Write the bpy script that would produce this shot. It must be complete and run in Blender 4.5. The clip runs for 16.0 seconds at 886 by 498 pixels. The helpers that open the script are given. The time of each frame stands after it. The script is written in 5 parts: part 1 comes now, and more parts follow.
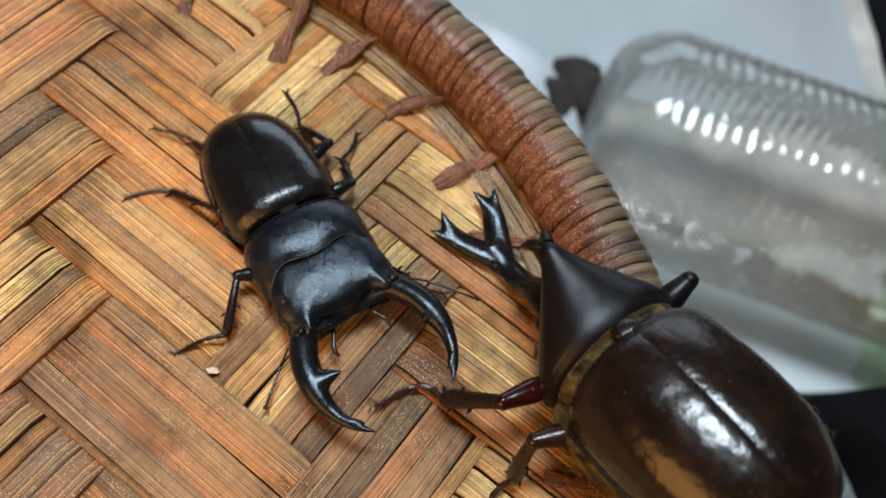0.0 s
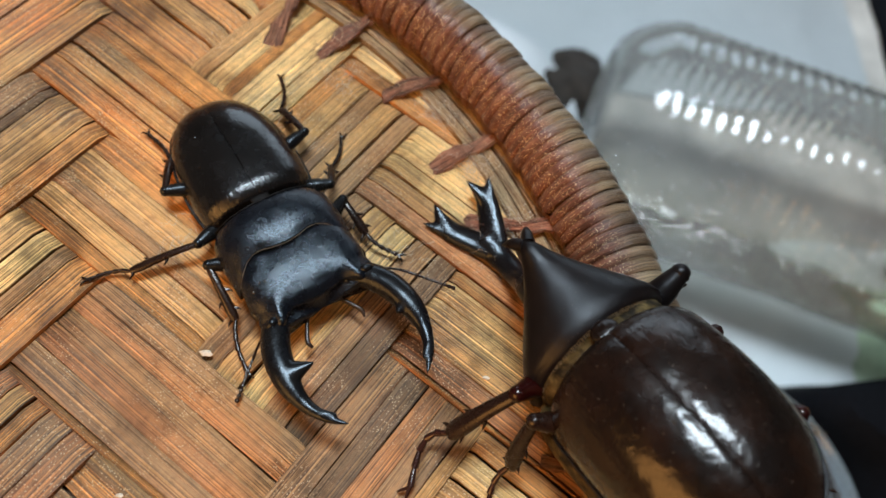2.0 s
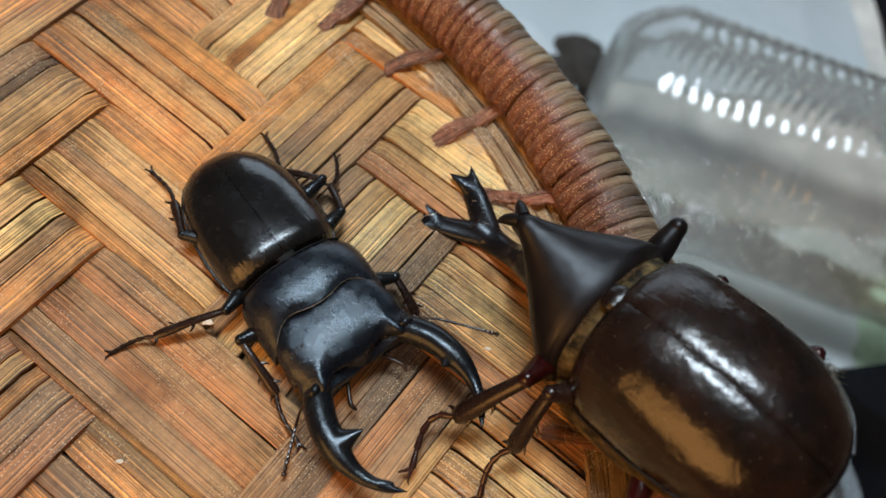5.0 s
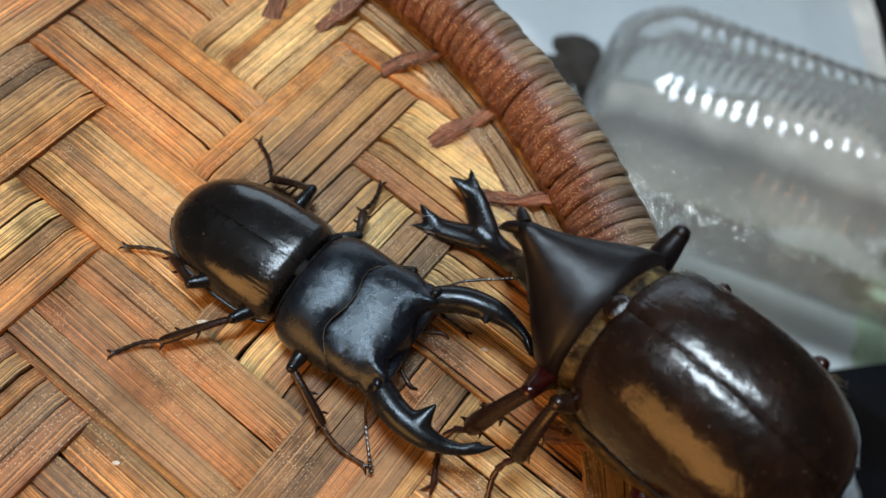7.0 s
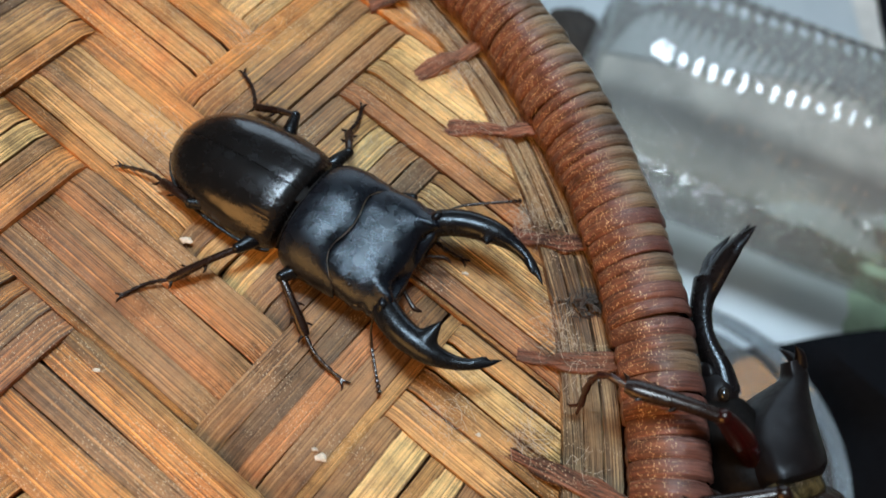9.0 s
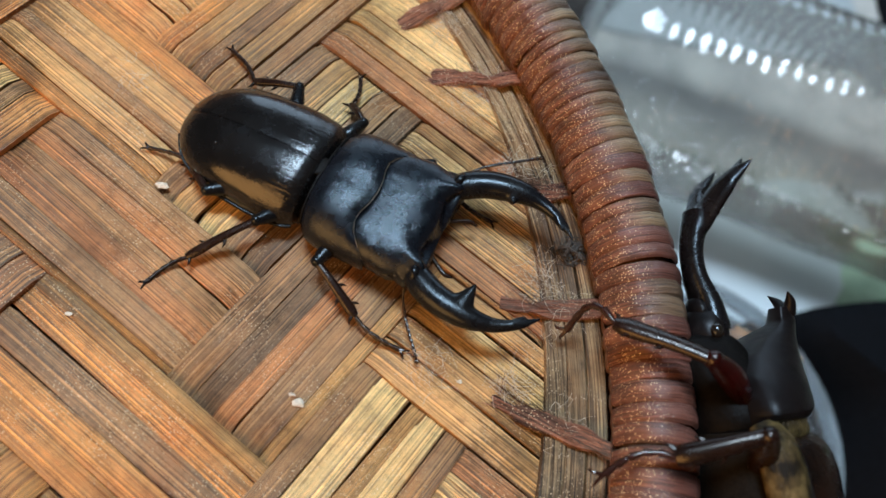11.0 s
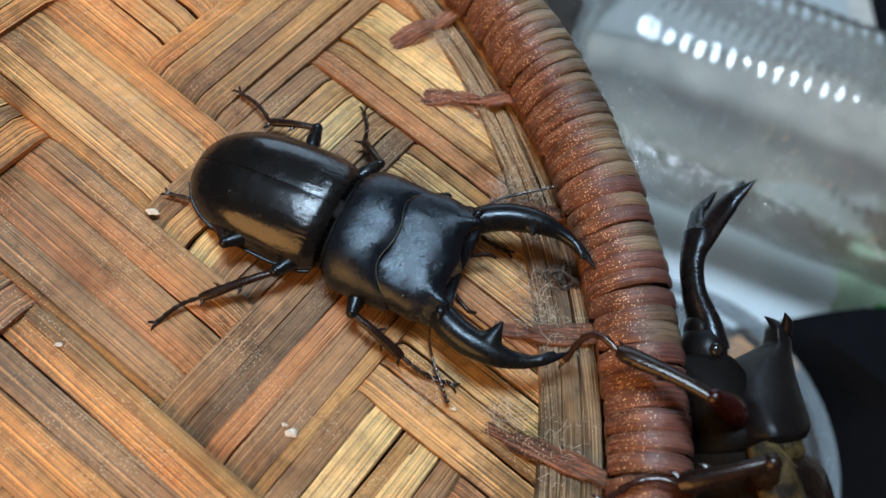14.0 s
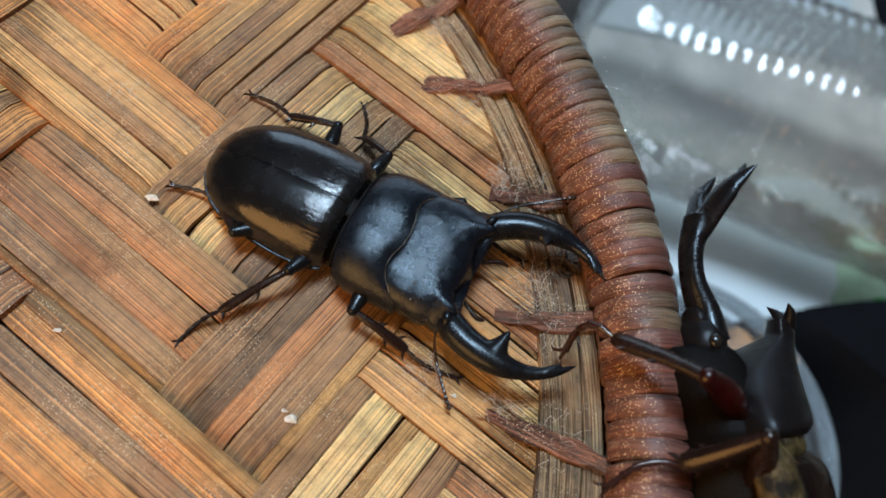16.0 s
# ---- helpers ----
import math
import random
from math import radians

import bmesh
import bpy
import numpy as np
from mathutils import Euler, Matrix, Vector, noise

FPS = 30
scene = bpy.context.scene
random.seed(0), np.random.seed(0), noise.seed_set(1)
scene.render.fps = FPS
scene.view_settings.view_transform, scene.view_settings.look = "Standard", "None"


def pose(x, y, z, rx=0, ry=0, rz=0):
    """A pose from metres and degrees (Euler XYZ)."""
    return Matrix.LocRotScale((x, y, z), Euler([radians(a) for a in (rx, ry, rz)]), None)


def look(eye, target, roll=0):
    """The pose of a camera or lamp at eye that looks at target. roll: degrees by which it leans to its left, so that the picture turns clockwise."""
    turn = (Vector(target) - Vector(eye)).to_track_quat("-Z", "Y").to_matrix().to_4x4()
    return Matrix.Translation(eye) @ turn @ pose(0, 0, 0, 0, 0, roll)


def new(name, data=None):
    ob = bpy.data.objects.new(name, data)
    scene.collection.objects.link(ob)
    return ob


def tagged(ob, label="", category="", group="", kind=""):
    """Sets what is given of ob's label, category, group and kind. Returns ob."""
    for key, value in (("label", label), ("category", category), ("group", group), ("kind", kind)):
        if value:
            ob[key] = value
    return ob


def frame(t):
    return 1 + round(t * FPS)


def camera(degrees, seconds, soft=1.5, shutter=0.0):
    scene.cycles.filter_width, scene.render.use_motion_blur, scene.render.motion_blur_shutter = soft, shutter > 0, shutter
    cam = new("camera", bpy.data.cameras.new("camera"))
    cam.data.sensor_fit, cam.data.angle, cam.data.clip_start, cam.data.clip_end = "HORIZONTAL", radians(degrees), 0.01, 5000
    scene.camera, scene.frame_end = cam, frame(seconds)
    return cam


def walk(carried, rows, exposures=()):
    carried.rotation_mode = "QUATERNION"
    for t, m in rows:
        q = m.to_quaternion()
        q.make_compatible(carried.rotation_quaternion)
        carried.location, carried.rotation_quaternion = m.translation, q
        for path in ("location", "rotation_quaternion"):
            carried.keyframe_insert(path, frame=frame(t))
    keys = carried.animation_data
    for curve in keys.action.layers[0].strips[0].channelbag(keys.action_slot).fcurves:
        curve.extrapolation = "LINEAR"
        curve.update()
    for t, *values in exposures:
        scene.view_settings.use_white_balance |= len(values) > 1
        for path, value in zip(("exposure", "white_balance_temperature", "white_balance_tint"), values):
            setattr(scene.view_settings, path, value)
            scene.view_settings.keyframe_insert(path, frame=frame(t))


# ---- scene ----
cam = camera(59.2, 16.0, soft=1.5, shutter=0.5)
# seconds, eye, a point ahead of it, roll
PATH = [
    (0, (0.00499, 0.00491, 0.12650), (0.02970, 0.09129, -0.05218), 18.43),
    (0.5, (0.00447, 0.00443, 0.12771), (0.02913, 0.09068, -0.05104), 18.45),
    (1, (0.00463, 0.00321, 0.12561), (0.02939, 0.08950, -0.05311), 18.52),
    (1.5, (0.00558, 0.00331, 0.12516), (0.03035, 0.08941, -0.05365), 18.64),
    (2, (0.00592, 0.00310, 0.12405), (0.03071, 0.08923, -0.05474), 18.61),
    (2.5, (0.00559, 0.00234, 0.12420), (0.03047, 0.08790, -0.05486), 18.82),
    (3, (0.00558, 0.00328, 0.12547), (0.03055, 0.08827, -0.05385), 18.99),
    (3.5, (0.00581, 0.00238, 0.12425), (0.03081, 0.08732, -0.05509), 19.16),
    (4, (0.00585, -0.00006, 0.12261), (0.03089, 0.08492, -0.05669), 19.26),
    (6.5, (0.00602, -0.00039, 0.12162), (0.03112, 0.08447, -0.05773), 19.33),
    (7, (0.00632, -0.00010, 0.12204), (0.03150, 0.08475, -0.05731), 19.31),
    (7.5, (0.00633, 0.00084, 0.12234), (0.03158, 0.08548, -0.05710), 19.41),
    (8, (0.00654, -0.00264, 0.12272), (0.03173, 0.08198, -0.05674), 19.58),
    (8.3, (0.00654, -0.00264, 0.12272), (0.03173, 0.08198, -0.05674), 19.58),
    (8.5, (0.00780, -0.00768, 0.11995), (0.03273, 0.07735, -0.05935), 19.60),
    (9, (0.01049, -0.01187, 0.11822), (0.03521, 0.07293, -0.06122), 19.82),
    (9.5, (0.01279, -0.01842, 0.11428), (0.03740, 0.06634, -0.06519), 19.91),
    (12, (0.01423, -0.01578, 0.11311), (0.04037, 0.06671, -0.06720), 20.92),
    (12.5, (0.01450, -0.01357, 0.11516), (0.04075, 0.06841, -0.06537), 21.01),
    (13, (0.01459, -0.01249, 0.11569), (0.04085, 0.06944, -0.06485), 20.94),
    (13.5, (0.01390, -0.01225, 0.11468), (0.04041, 0.06989, -0.06574), 21.02),
    (14, (0.01411, -0.01302, 0.11442), (0.04067, 0.06933, -0.06589), 20.98),
    (14.5, (0.01438, -0.01160, 0.11483), (0.04097, 0.07035, -0.06566), 21.08),
    (15, (0.01459, -0.01214, 0.11600), (0.04086, 0.06963, -0.06462), 20.86),
    (15.5, (0.01395, -0.01337, 0.11676), (0.04033, 0.06810, -0.06398), 21.05),
    (16, (0.01411, -0.01424, 0.11352), (0.04093, 0.06727, -0.06714), 21.41),
]
walk(cam, [(t, look(eye, target, roll)) for t, eye, target, roll in PATH],
     exposures=((0.0, -0.04, 6480, 8.5), (7.5, -0.05, 6400, 7.5), (9.0, -0.09, 6160, 6.5), (12.0, -0.07, 5780, 5), (16.0, -0.10, 5760, 5)))
cam.data.dof.use_dof = True
cam.data.dof.focus_distance = 0.122
cam.data.dof.aperture_fstop = 15.0

MM = 0.001
TABLE_Z = -0.150

# ---- light ----
world = bpy.data.worlds.new("room_air")
scene.world = world
world.use_nodes = True
world.node_tree.nodes["Background"].inputs["Color"].default_value = (0.75, 0.85, 1.0, 1)
world.node_tree.nodes["Background"].inputs["Strength"].default_value = 0.05

LAMPS = ((-0.08, 0.24, 0.95),)


def area_lamp(name, at, target, sx, sy, watts, colour, shape="RECTANGLE"):
    data = bpy.data.lights.new(name, "AREA")
    data.shape, data.size, data.size_y, data.energy, data.color = shape, sx, sy, watts, colour
    ob = new(name, data)
    ob.matrix_world = look(at, target)
    return ob


for lx, ly, lz in LAMPS:
    area_lamp("ceiling_lamp_light", (lx, ly, lz - 0.012), (lx, ly, 0), 0.34, 0.24, 12.6, (0.74, 0.88, 1.0))


# warm lamplight from the south-west side of the room, mirrored in gold on the shells
area_lamp("warm_lamp_light", (-0.60, -0.62, 0.42), (0, 0, 0.0), 0.95, 0.66, 9.2, (1.0, 0.47, 0.135), "ELLIPSE")
# daylight through the north window
WIN_X0, WIN_X1, WIN_Z0, WIN_Z1 = -0.45, 1.05, 0.05, 0.72
area_lamp("window_daylight", ((WIN_X0 + WIN_X1) / 2, 1.62, (WIN_Z0 + WIN_Z1) / 2), ((WIN_X0 + WIN_X1) / 2, 0, (WIN_Z0 + WIN_Z1) / 2), WIN_X1 - WIN_X0, WIN_Z1 - WIN_Z0, 9.0, (0.72, 0.86, 1.0))


# ---- materials ----
def nodes_of(name):
    m = bpy.data.materials.new(name)
    m.use_nodes = True
    t = m.node_tree
    return m, t, t.nodes["Principled BSDF"]


def add(t, kind, **values):
    n = t.nodes.new(kind)
    for k, v in values.items():
        n.inputs[k.replace("_", " ")].default_value = v
    return n


def ramp(t, source, stops):
    r = t.nodes.new("ShaderNodeValToRGB")
    e = r.color_ramp.elements
    while len(e) < len(stops):
        e.new(0.5)
    for el, (p, c) in zip(e, stops):
        el.position, el.color = p, (*c, 1)
    t.links.new(source, r.inputs["Fac"])
    return r


def coords(t, scale, shift_by_random=False, space="Object"):
    tc = t.nodes.new("ShaderNodeTexCoord")
    mp = t.nodes.new("ShaderNodeMapping")
    mp.inputs["Scale"].default_value = scale
    src = tc.outputs[space]
    if shift_by_random:
        info = t.nodes.new("ShaderNodeObjectInfo")
        mul = t.nodes.new("ShaderNodeVectorMath")
        mul.operation = "SCALE"
        mul.inputs[0].default_value = (0.31, 0.17, 0.23)
        t.links.new(info.outputs["Random"], mul.inputs["Scale"])
        ad = t.nodes.new("ShaderNodeVectorMath")
        ad.operation = "ADD"
        t.links.new(src, ad.inputs[0])
        t.links.new(mul.outputs["Vector"], ad.inputs[1])
        src = ad.outputs["Vector"]
    t.links.new(src, mp.inputs["Vector"])
    return mp


def noise_tex(t, mp, scale=1.0, detail=4.0, rough=0.55):
    n = add(t, "ShaderNodeTexNoise", Scale=scale, Detail=detail, Roughness=rough)
    t.links.new(mp.outputs["Vector"], n.inputs["Vector"])
    return n


def mixed(t, fac, a, b, how="MIX", amount=None):
    m = t.nodes.new("ShaderNodeMix")
    m.data_type, m.blend_type = "RGBA", how
    if fac is None:
        m.inputs["Factor"].default_value = amount
    else:
        t.links.new(fac, m.inputs["Factor"])
    for sock, v in ((m.inputs[6], a), (m.inputs[7], b)):
        if isinstance(v, tuple):
            sock.default_value = (*v, 1)
        else:
            t.links.new(v, sock)
    return m.outputs[2]


def bump(t, height, bsdf, strength, distance):
    b = add(t, "ShaderNodeBump", Strength=strength, Distance=distance)
    t.links.new(height, b.inputs["Height"])
    t.links.new(b.outputs["Normal"], bsdf.inputs["Normal"])
    return b


def bamboo(name, tones, dark=(0.10, 0.055, 0.03), rough=0.5, fine_s=(0.5, 14, 0.0), wide_s=(0.4, 3.4, 0.0), blot_s=(5, 2.0, 0.0), polar=False, soft=0.0):
    """Split bamboo with long grain, cracks, stains and a tone of its own for every splint."""
    m, t, p = nodes_of(name)
    info = t.nodes.new("ShaderNodeObjectInfo")
    if tones:
        tone = ramp(t, info.outputs["Random"], [(i / (len(tones) - 1), c) for i, c in enumerate(tones)]).outputs["Color"]
    else:
        shade = ramp(t, info.outputs["Random"], [(0.0, (0.88, 0.86, 0.84)), (0.5, (1.0, 1.0, 1.0)), (1.0, (1.10, 1.08, 1.06))])
        tone = mixed(t, None, info.outputs["Color"], shade.outputs["Color"], "MULTIPLY", 1.0)

    def grain(scale, detail, r):
        mp = coords(t, scale, True)
        if polar:
            tc = t.nodes.new("ShaderNodeTexCoord")
            sep = t.nodes.new("ShaderNodeSeparateXYZ")
            ln = t.nodes.new("ShaderNodeVectorMath")
            ln.operation = "LENGTH"
            at = t.nodes.new("ShaderNodeMath")
            at.operation = "ARCTAN2"
            cb = t.nodes.new("ShaderNodeCombineXYZ")
            t.links.new(tc.outputs["Object"], sep.inputs["Vector"])
            t.links.new(tc.outputs["Object"], ln.inputs[0])
            t.links.new(sep.outputs["Y"], at.inputs[0])
            t.links.new(sep.outputs["X"], at.inputs[1])
            t.links.new(at.outputs["Value"], cb.inputs["X"])
            t.links.new(ln.outputs["Value"], cb.inputs["Y"])
            t.links.new(cb.outputs["Vector"], mp.inputs["Vector"])
        return noise_tex(t, mp, 1.0, detail, r)
    fine = grain(fine_s, 5, 0.62)
    wide = grain(wide_s, 3, 0.5)
    blot = grain(blot_s, 4, 0.6)
    g = ramp(t, fine.outputs["Fac"], [(0.32, (0.10, 0.065, 0.05)), (0.40, (0.45, 0.37, 0.31)), (0.50, (0.97, 0.93, 0.87)), (0.70, (1.40, 1.38, 1.32))])
    c = mixed(t, None, tone, g.outputs["Color"], "MULTIPLY", 1.0 - 0.35 * soft)
    hair = grain((fine_s[0] * 2.2, fine_s[1] * 3.2, 0.0), 3, 0.6)
    hr_ = ramp(t, hair.outputs["Fac"], [(0.34, (0.42, 0.36, 0.32)), (0.46, (0.95, 0.95, 0.95)), (0.66, (1.22, 1.20, 1.16))])
    c = mixed(t, None, c, hr_.outputs["Color"], "MULTIPLY", 0.8 - 0.9 * soft)
    mid = grain((fine_s[0] * 0.7, fine_s[1] * 0.45, 0.0), 4, 0.6)
    md_ = ramp(t, mid.outputs["Fac"], [(0.33, (0.50, 0.45, 0.41)), (0.48, (0.97, 0.97, 0.97)), (0.66, (1.25, 1.22, 1.13))])
    c = mixed(t, None, c, md_.outputs["Color"], "MULTIPLY", 0.65)
    w = ramp(t, wide.outputs["Fac"], [(0.35, (0.85, 0.85, 0.85)), (0.42, (0, 0, 0))])
    c = mixed(t, w.outputs["Color"], c, dark)
    hue = ramp(t, blot.outputs["Fac"], [(0.35, (1.15, 0.85, 0.62)), (0.55, (1.0, 1.0, 1.0)), (0.7, (0.74, 0.80, 0.80))])
    c = mixed(t, None, c, hue.outputs["Color"], "MULTIPLY", 0.28)
    geo = t.nodes.new("ShaderNodeNewGeometry")
    st = add(t, "ShaderNodeTexNoise", Scale=48.0, Detail=5.0, Roughness=0.6)
    t.links.new(geo.outputs["Position"], st.inputs["Vector"])
    stain = ramp(t, st.outputs["Fac"], [(0.36, (0.44, 0.40, 0.36)), (0.46, (0.84, 0.82, 0.78)), (0.58, (1.05, 1.02, 1.0)), (0.7, (1.2, 1.16, 1.1))])
    c = mixed(t, None, c, stain.outputs["Color"], "MULTIPLY", 0.9)
    # red-brown soaked patches and grey mould, each with an outline of its own
    for size, lo, hi, colour in ((27.0, 0.50, 0.62, (0.92, 0.72, 0.58)), (33.0, 0.54, 0.62, (0.40, 0.39, 0.33)), (44.0, 0.58, 0.66, (1.22, 1.17, 1.0))):
        sn = add(t, "ShaderNodeTexNoise", Scale=size, Detail=6.0, Roughness=0.65)
        off = t.nodes.new("ShaderNodeVectorMath")
        off.operation = "ADD"
        off.inputs[1].default_value = (size, 2.0, 0)
        t.links.new(geo.outputs["Position"], off.inputs[0])
        t.links.new(off.outputs["Vector"], sn.inputs["Vector"])
        frayed = t.nodes.new("ShaderNodeMath")
        frayed.operation = "MULTIPLY_ADD"
        frayed.inputs[1].default_value, frayed.inputs[2].default_value = 0.55, -0.275
        t.links.new(fine.outputs["Fac"], frayed.inputs[0])
        both = t.nodes.new("ShaderNodeMath")
        both.operation = "SUBTRACT"
        t.links.new(sn.outputs["Fac"], both.inputs[0])
        t.links.new(frayed.outputs["Value"], both.inputs[1])
        sr = ramp(t, both.outputs["Value"], [(lo, (1, 1, 1)), (hi, colour)])
        c = mixed(t, None, c, sr.outputs["Color"], "MULTIPLY", 1.0)
    # black mould that runs along the grain inside soft-edged patches
    streak = grain((wide_s[0] * 2.4, wide_s[1] * 2.6, 0.0), 5, 0.7)
    mp_ = add(t, "ShaderNodeTexNoise", Scale=24.0, Detail=3.0, Roughness=0.6)
    t.links.new(geo.outputs["Position"], mp_.inputs["Vector"])
    there = ramp(t, mp_.outputs["Fac"], [(0.42, (0, 0, 0)), (0.57, (1, 1, 1))])
    runs = ramp(t, streak.outputs["Fac"], [(0.44, (1, 1, 1)), (0.56, (0, 0, 0))])
    mould = mixed(t, None, there.outputs["Color"], runs.outputs["Color"], "MULTIPLY", 1.0)
    part_of = t.nodes.new("ShaderNodeMath")
    part_of.operation = "MULTIPLY"
    part_of.inputs[1].default_value = 0.72
    t.links.new(mould, part_of.inputs[0])
    c = mixed(t, part_of.outputs["Value"], c, (0.085, 0.066, 0.050))
    # fibre mottling
    mo = add(t, "ShaderNodeTexNoise", Scale=520.0, Detail=6.0, Roughness=0.7)
    t.links.new(geo.outputs["Position"], mo.inputs["Vector"])
    mr = ramp(t, mo.outputs["Fac"], [(0.30, (0.58, 0.54, 0.50)), (0.46, (0.97, 0.97, 0.97)), (0.70, (1.24, 1.22, 1.18))])
    c = mixed(t, None, c, mr.outputs["Color"], "MULTIPLY", 0.8)
    # specks of pale dust
    dv = add(t, "ShaderNodeTexVoronoi", Scale=2300.0)
    t.links.new(geo.outputs["Position"], dv.inputs["Vector"])
    ds_ = ramp(t, dv.outputs["Distance"], [(0.17, (0.65, 0.65, 0.65)), (0.27, (0, 0, 0))])
    dn = add(t, "ShaderNodeTexNoise", Scale=75.0, Detail=4.0, Roughness=0.6)
    t.links.new(geo.outputs["Position"], dn.inputs["Vector"])
    dm = ramp(t, dn.outputs["Fac"], [(0.45, (0, 0, 0)), (0.58, (1, 1, 1))])
    dd = mixed(t, None, ds_.outputs["Color"], dm.outputs["Color"], "MULTIPLY", 1.0)
    c = mixed(t, dd, c, (0.95, 0.76, 0.50))
    t.links.new(c, p.inputs["Base Color"])
    r = ramp(t, fine.outputs["Fac"], [(0.3, (rough + 0.2,) * 3), (0.7, (rough - 0.08,) * 3)])
    t.links.new(r.outputs["Color"], p.inputs["Roughness"])
    p.inputs["Specular IOR Level"].default_value = 0.45
    bump(t, mixed(t, None, fine.outputs["Fac"], hair.outputs["Fac"], "MIX", 0.4), p, 0.9, 0.0006)
    return m


M_SPLINT = bamboo("split_bamboo", None, rough=0.42, soft=0.4)
M_LATH = bamboo("weathered_lath", [(0.33, 0.245, 0.145), (0.42, 0.315, 0.185), (0.28, 0.20, 0.115)], (0.09, 0.055, 0.03), 0.6, (6.0, 4200, 0), (4.0, 900, 0), (30.0, 300, 0), True)


def plain(name, colour, rough=0.5, metal=0.0, spec=0.5, vary=0.25, scale=400.0, coat=0.0, bumpy=0.0):
    m, t, p = nodes_of(name)
    n = noise_tex(t, coords(t, (scale, scale, scale)), 1.0, 4)
    lo = tuple(v * (1 - vary) for v in colour)
    hi = tuple(min(1.0, v * (1 + vary)) for v in colour)
    c = ramp(t, n.outputs["Fac"], [(0.3, lo), (0.7, hi)])
    t.links.new(c.outputs["Color"], p.inputs["Base Color"])
    p.inputs["Roughness"].default_value = rough
    p.inputs["Metallic"].default_value = metal
    p.inputs["Specular IOR Level"].default_value = spec
    p.inputs["Coat Weight"].default_value = coat
    if bumpy:
        bump(t, n.outputs["Fac"], p, bumpy, 0.3 / scale)
    return m


def wrap_material(name, tones):
    """Rattan wrapping: fine threads round the rim, red-brown with golden dust on the inner side, tan outside."""
    m, t, p = nodes_of(name)
    info = t.nodes.new("ShaderNodeObjectInfo")
    tc = t.nodes.new("ShaderNodeTexCoord")
    sep = t.nodes.new("ShaderNodeSeparateXYZ")
    t.links.new(tc.outputs["Object"], sep.inputs["Vector"])
    side = t.nodes.new("ShaderNodeMapRange")
    side.inputs["From Min"].default_value, side.inputs["From Max"].default_value = -0.0032, 0.0010
    t.links.new(sep.outputs["X"], side.inputs["Value"])
    patch = noise_tex(t, coords(t, (260, 260, 260), True), 1.0, 4)
    outer = ramp(t, info.outputs["Random"], tones)
    inner = ramp(t, patch.outputs["Fac"], [(0.3, (0.10, 0.037, 0.024)), (0.55, (0.185, 0.069, 0.039)), (0.8, (0.27, 0.118, 0.065))])
    c = mixed(t, side.outputs["Result"], inner.outputs["Color"], outer.outputs["Color"])
    line = noise_tex(t, coords(t, (90, 3600, 90), True), 1.0, 3)
    lr = ramp(t, line.outputs["Fac"], [(0.38, (0.30, 0.26, 0.24)), (0.5, (0.85, 0.85, 0.85)), (0.64, (1.25, 1.22, 1.2))])
    c = mixed(t, None, c, lr.outputs["Color"], "MULTIPLY", 0.85)
    dust = add(t, "ShaderNodeTexVoronoi", Scale=1.0)
    mp = coords(t, (2300, 2300, 2300), True)
    t.links.new(mp.outputs["Vector"], dust.inputs["Vector"])
    dr = ramp(t, dust.outputs["Distance"], [(0.18, (1, 1, 1)), (0.27, (0, 0, 0))])
    inv = t.nodes.new("ShaderNodeMath")
    inv.operation, inv.use_clamp = "SUBTRACT", True
    inv.inputs[0].default_value = 1.0
    t.links.new(side.outputs["Result"], inv.inputs[1])
    pm = ramp(t, patch.outputs["Fac"], [(0.30, (0, 0, 0)), (0.46, (1, 1, 1))])
    mul = t.nodes.new("ShaderNodeMath")
    mul.operation = "MULTIPLY"
    t.links.new(dr.outputs["Color"], mul.inputs[0])
    t.links.new(inv.outputs["Value"], mul.inputs[1])
    mul2 = t.nodes.new("ShaderNodeMath")
    mul2.operation = "MULTIPLY"
    t.links.new(mul.outputs["Value"], mul2.inputs[0])
    t.links.new(pm.outputs["Color"], mul2.inputs[1])
    c = mixed(t, mul2.outputs["Value"], c, (0.90, 0.64, 0.36))
    t.links.new(c, p.inputs["Base Color"])
    p.inputs["Roughness"].default_value = 0.30
    bump(t, line.outputs["Fac"], p, 0.7, 0.0005)
    return m


M_WRAP = wrap_material("rattan_wrap", [(0.0, (0.10, 0.06, 0.04)), (0.35, (0.20, 0.13, 0.075)), (0.7, (0.30, 0.21, 0.12)), (0.85, (0.22, 0.14, 0.08)), (1.0, (0.14, 0.085, 0.055))])
M_WRAP_RED = wrap_material("red_rattan_wrap", [(0.0, (0.10, 0.042, 0.032)), (0.5, (0.165, 0.068, 0.048)), (1.0, (0.12, 0.048, 0.036))])
M_CORE = plain("rim_core", (0.10, 0.045, 0.025), 0.8)
M_UNDER = plain("under_weave", (0.09, 0.05, 0.028), 0.85, scale=300)
M_BIND = bamboo("red_raffia", [(0.26, 0.105, 0.065), (0.33, 0.165, 0.105), (0.22, 0.09, 0.06)], (0.10, 0.045, 0.03), 0.6, (160, 3200, 200), (120, 700, 200), (150, 150, 150))


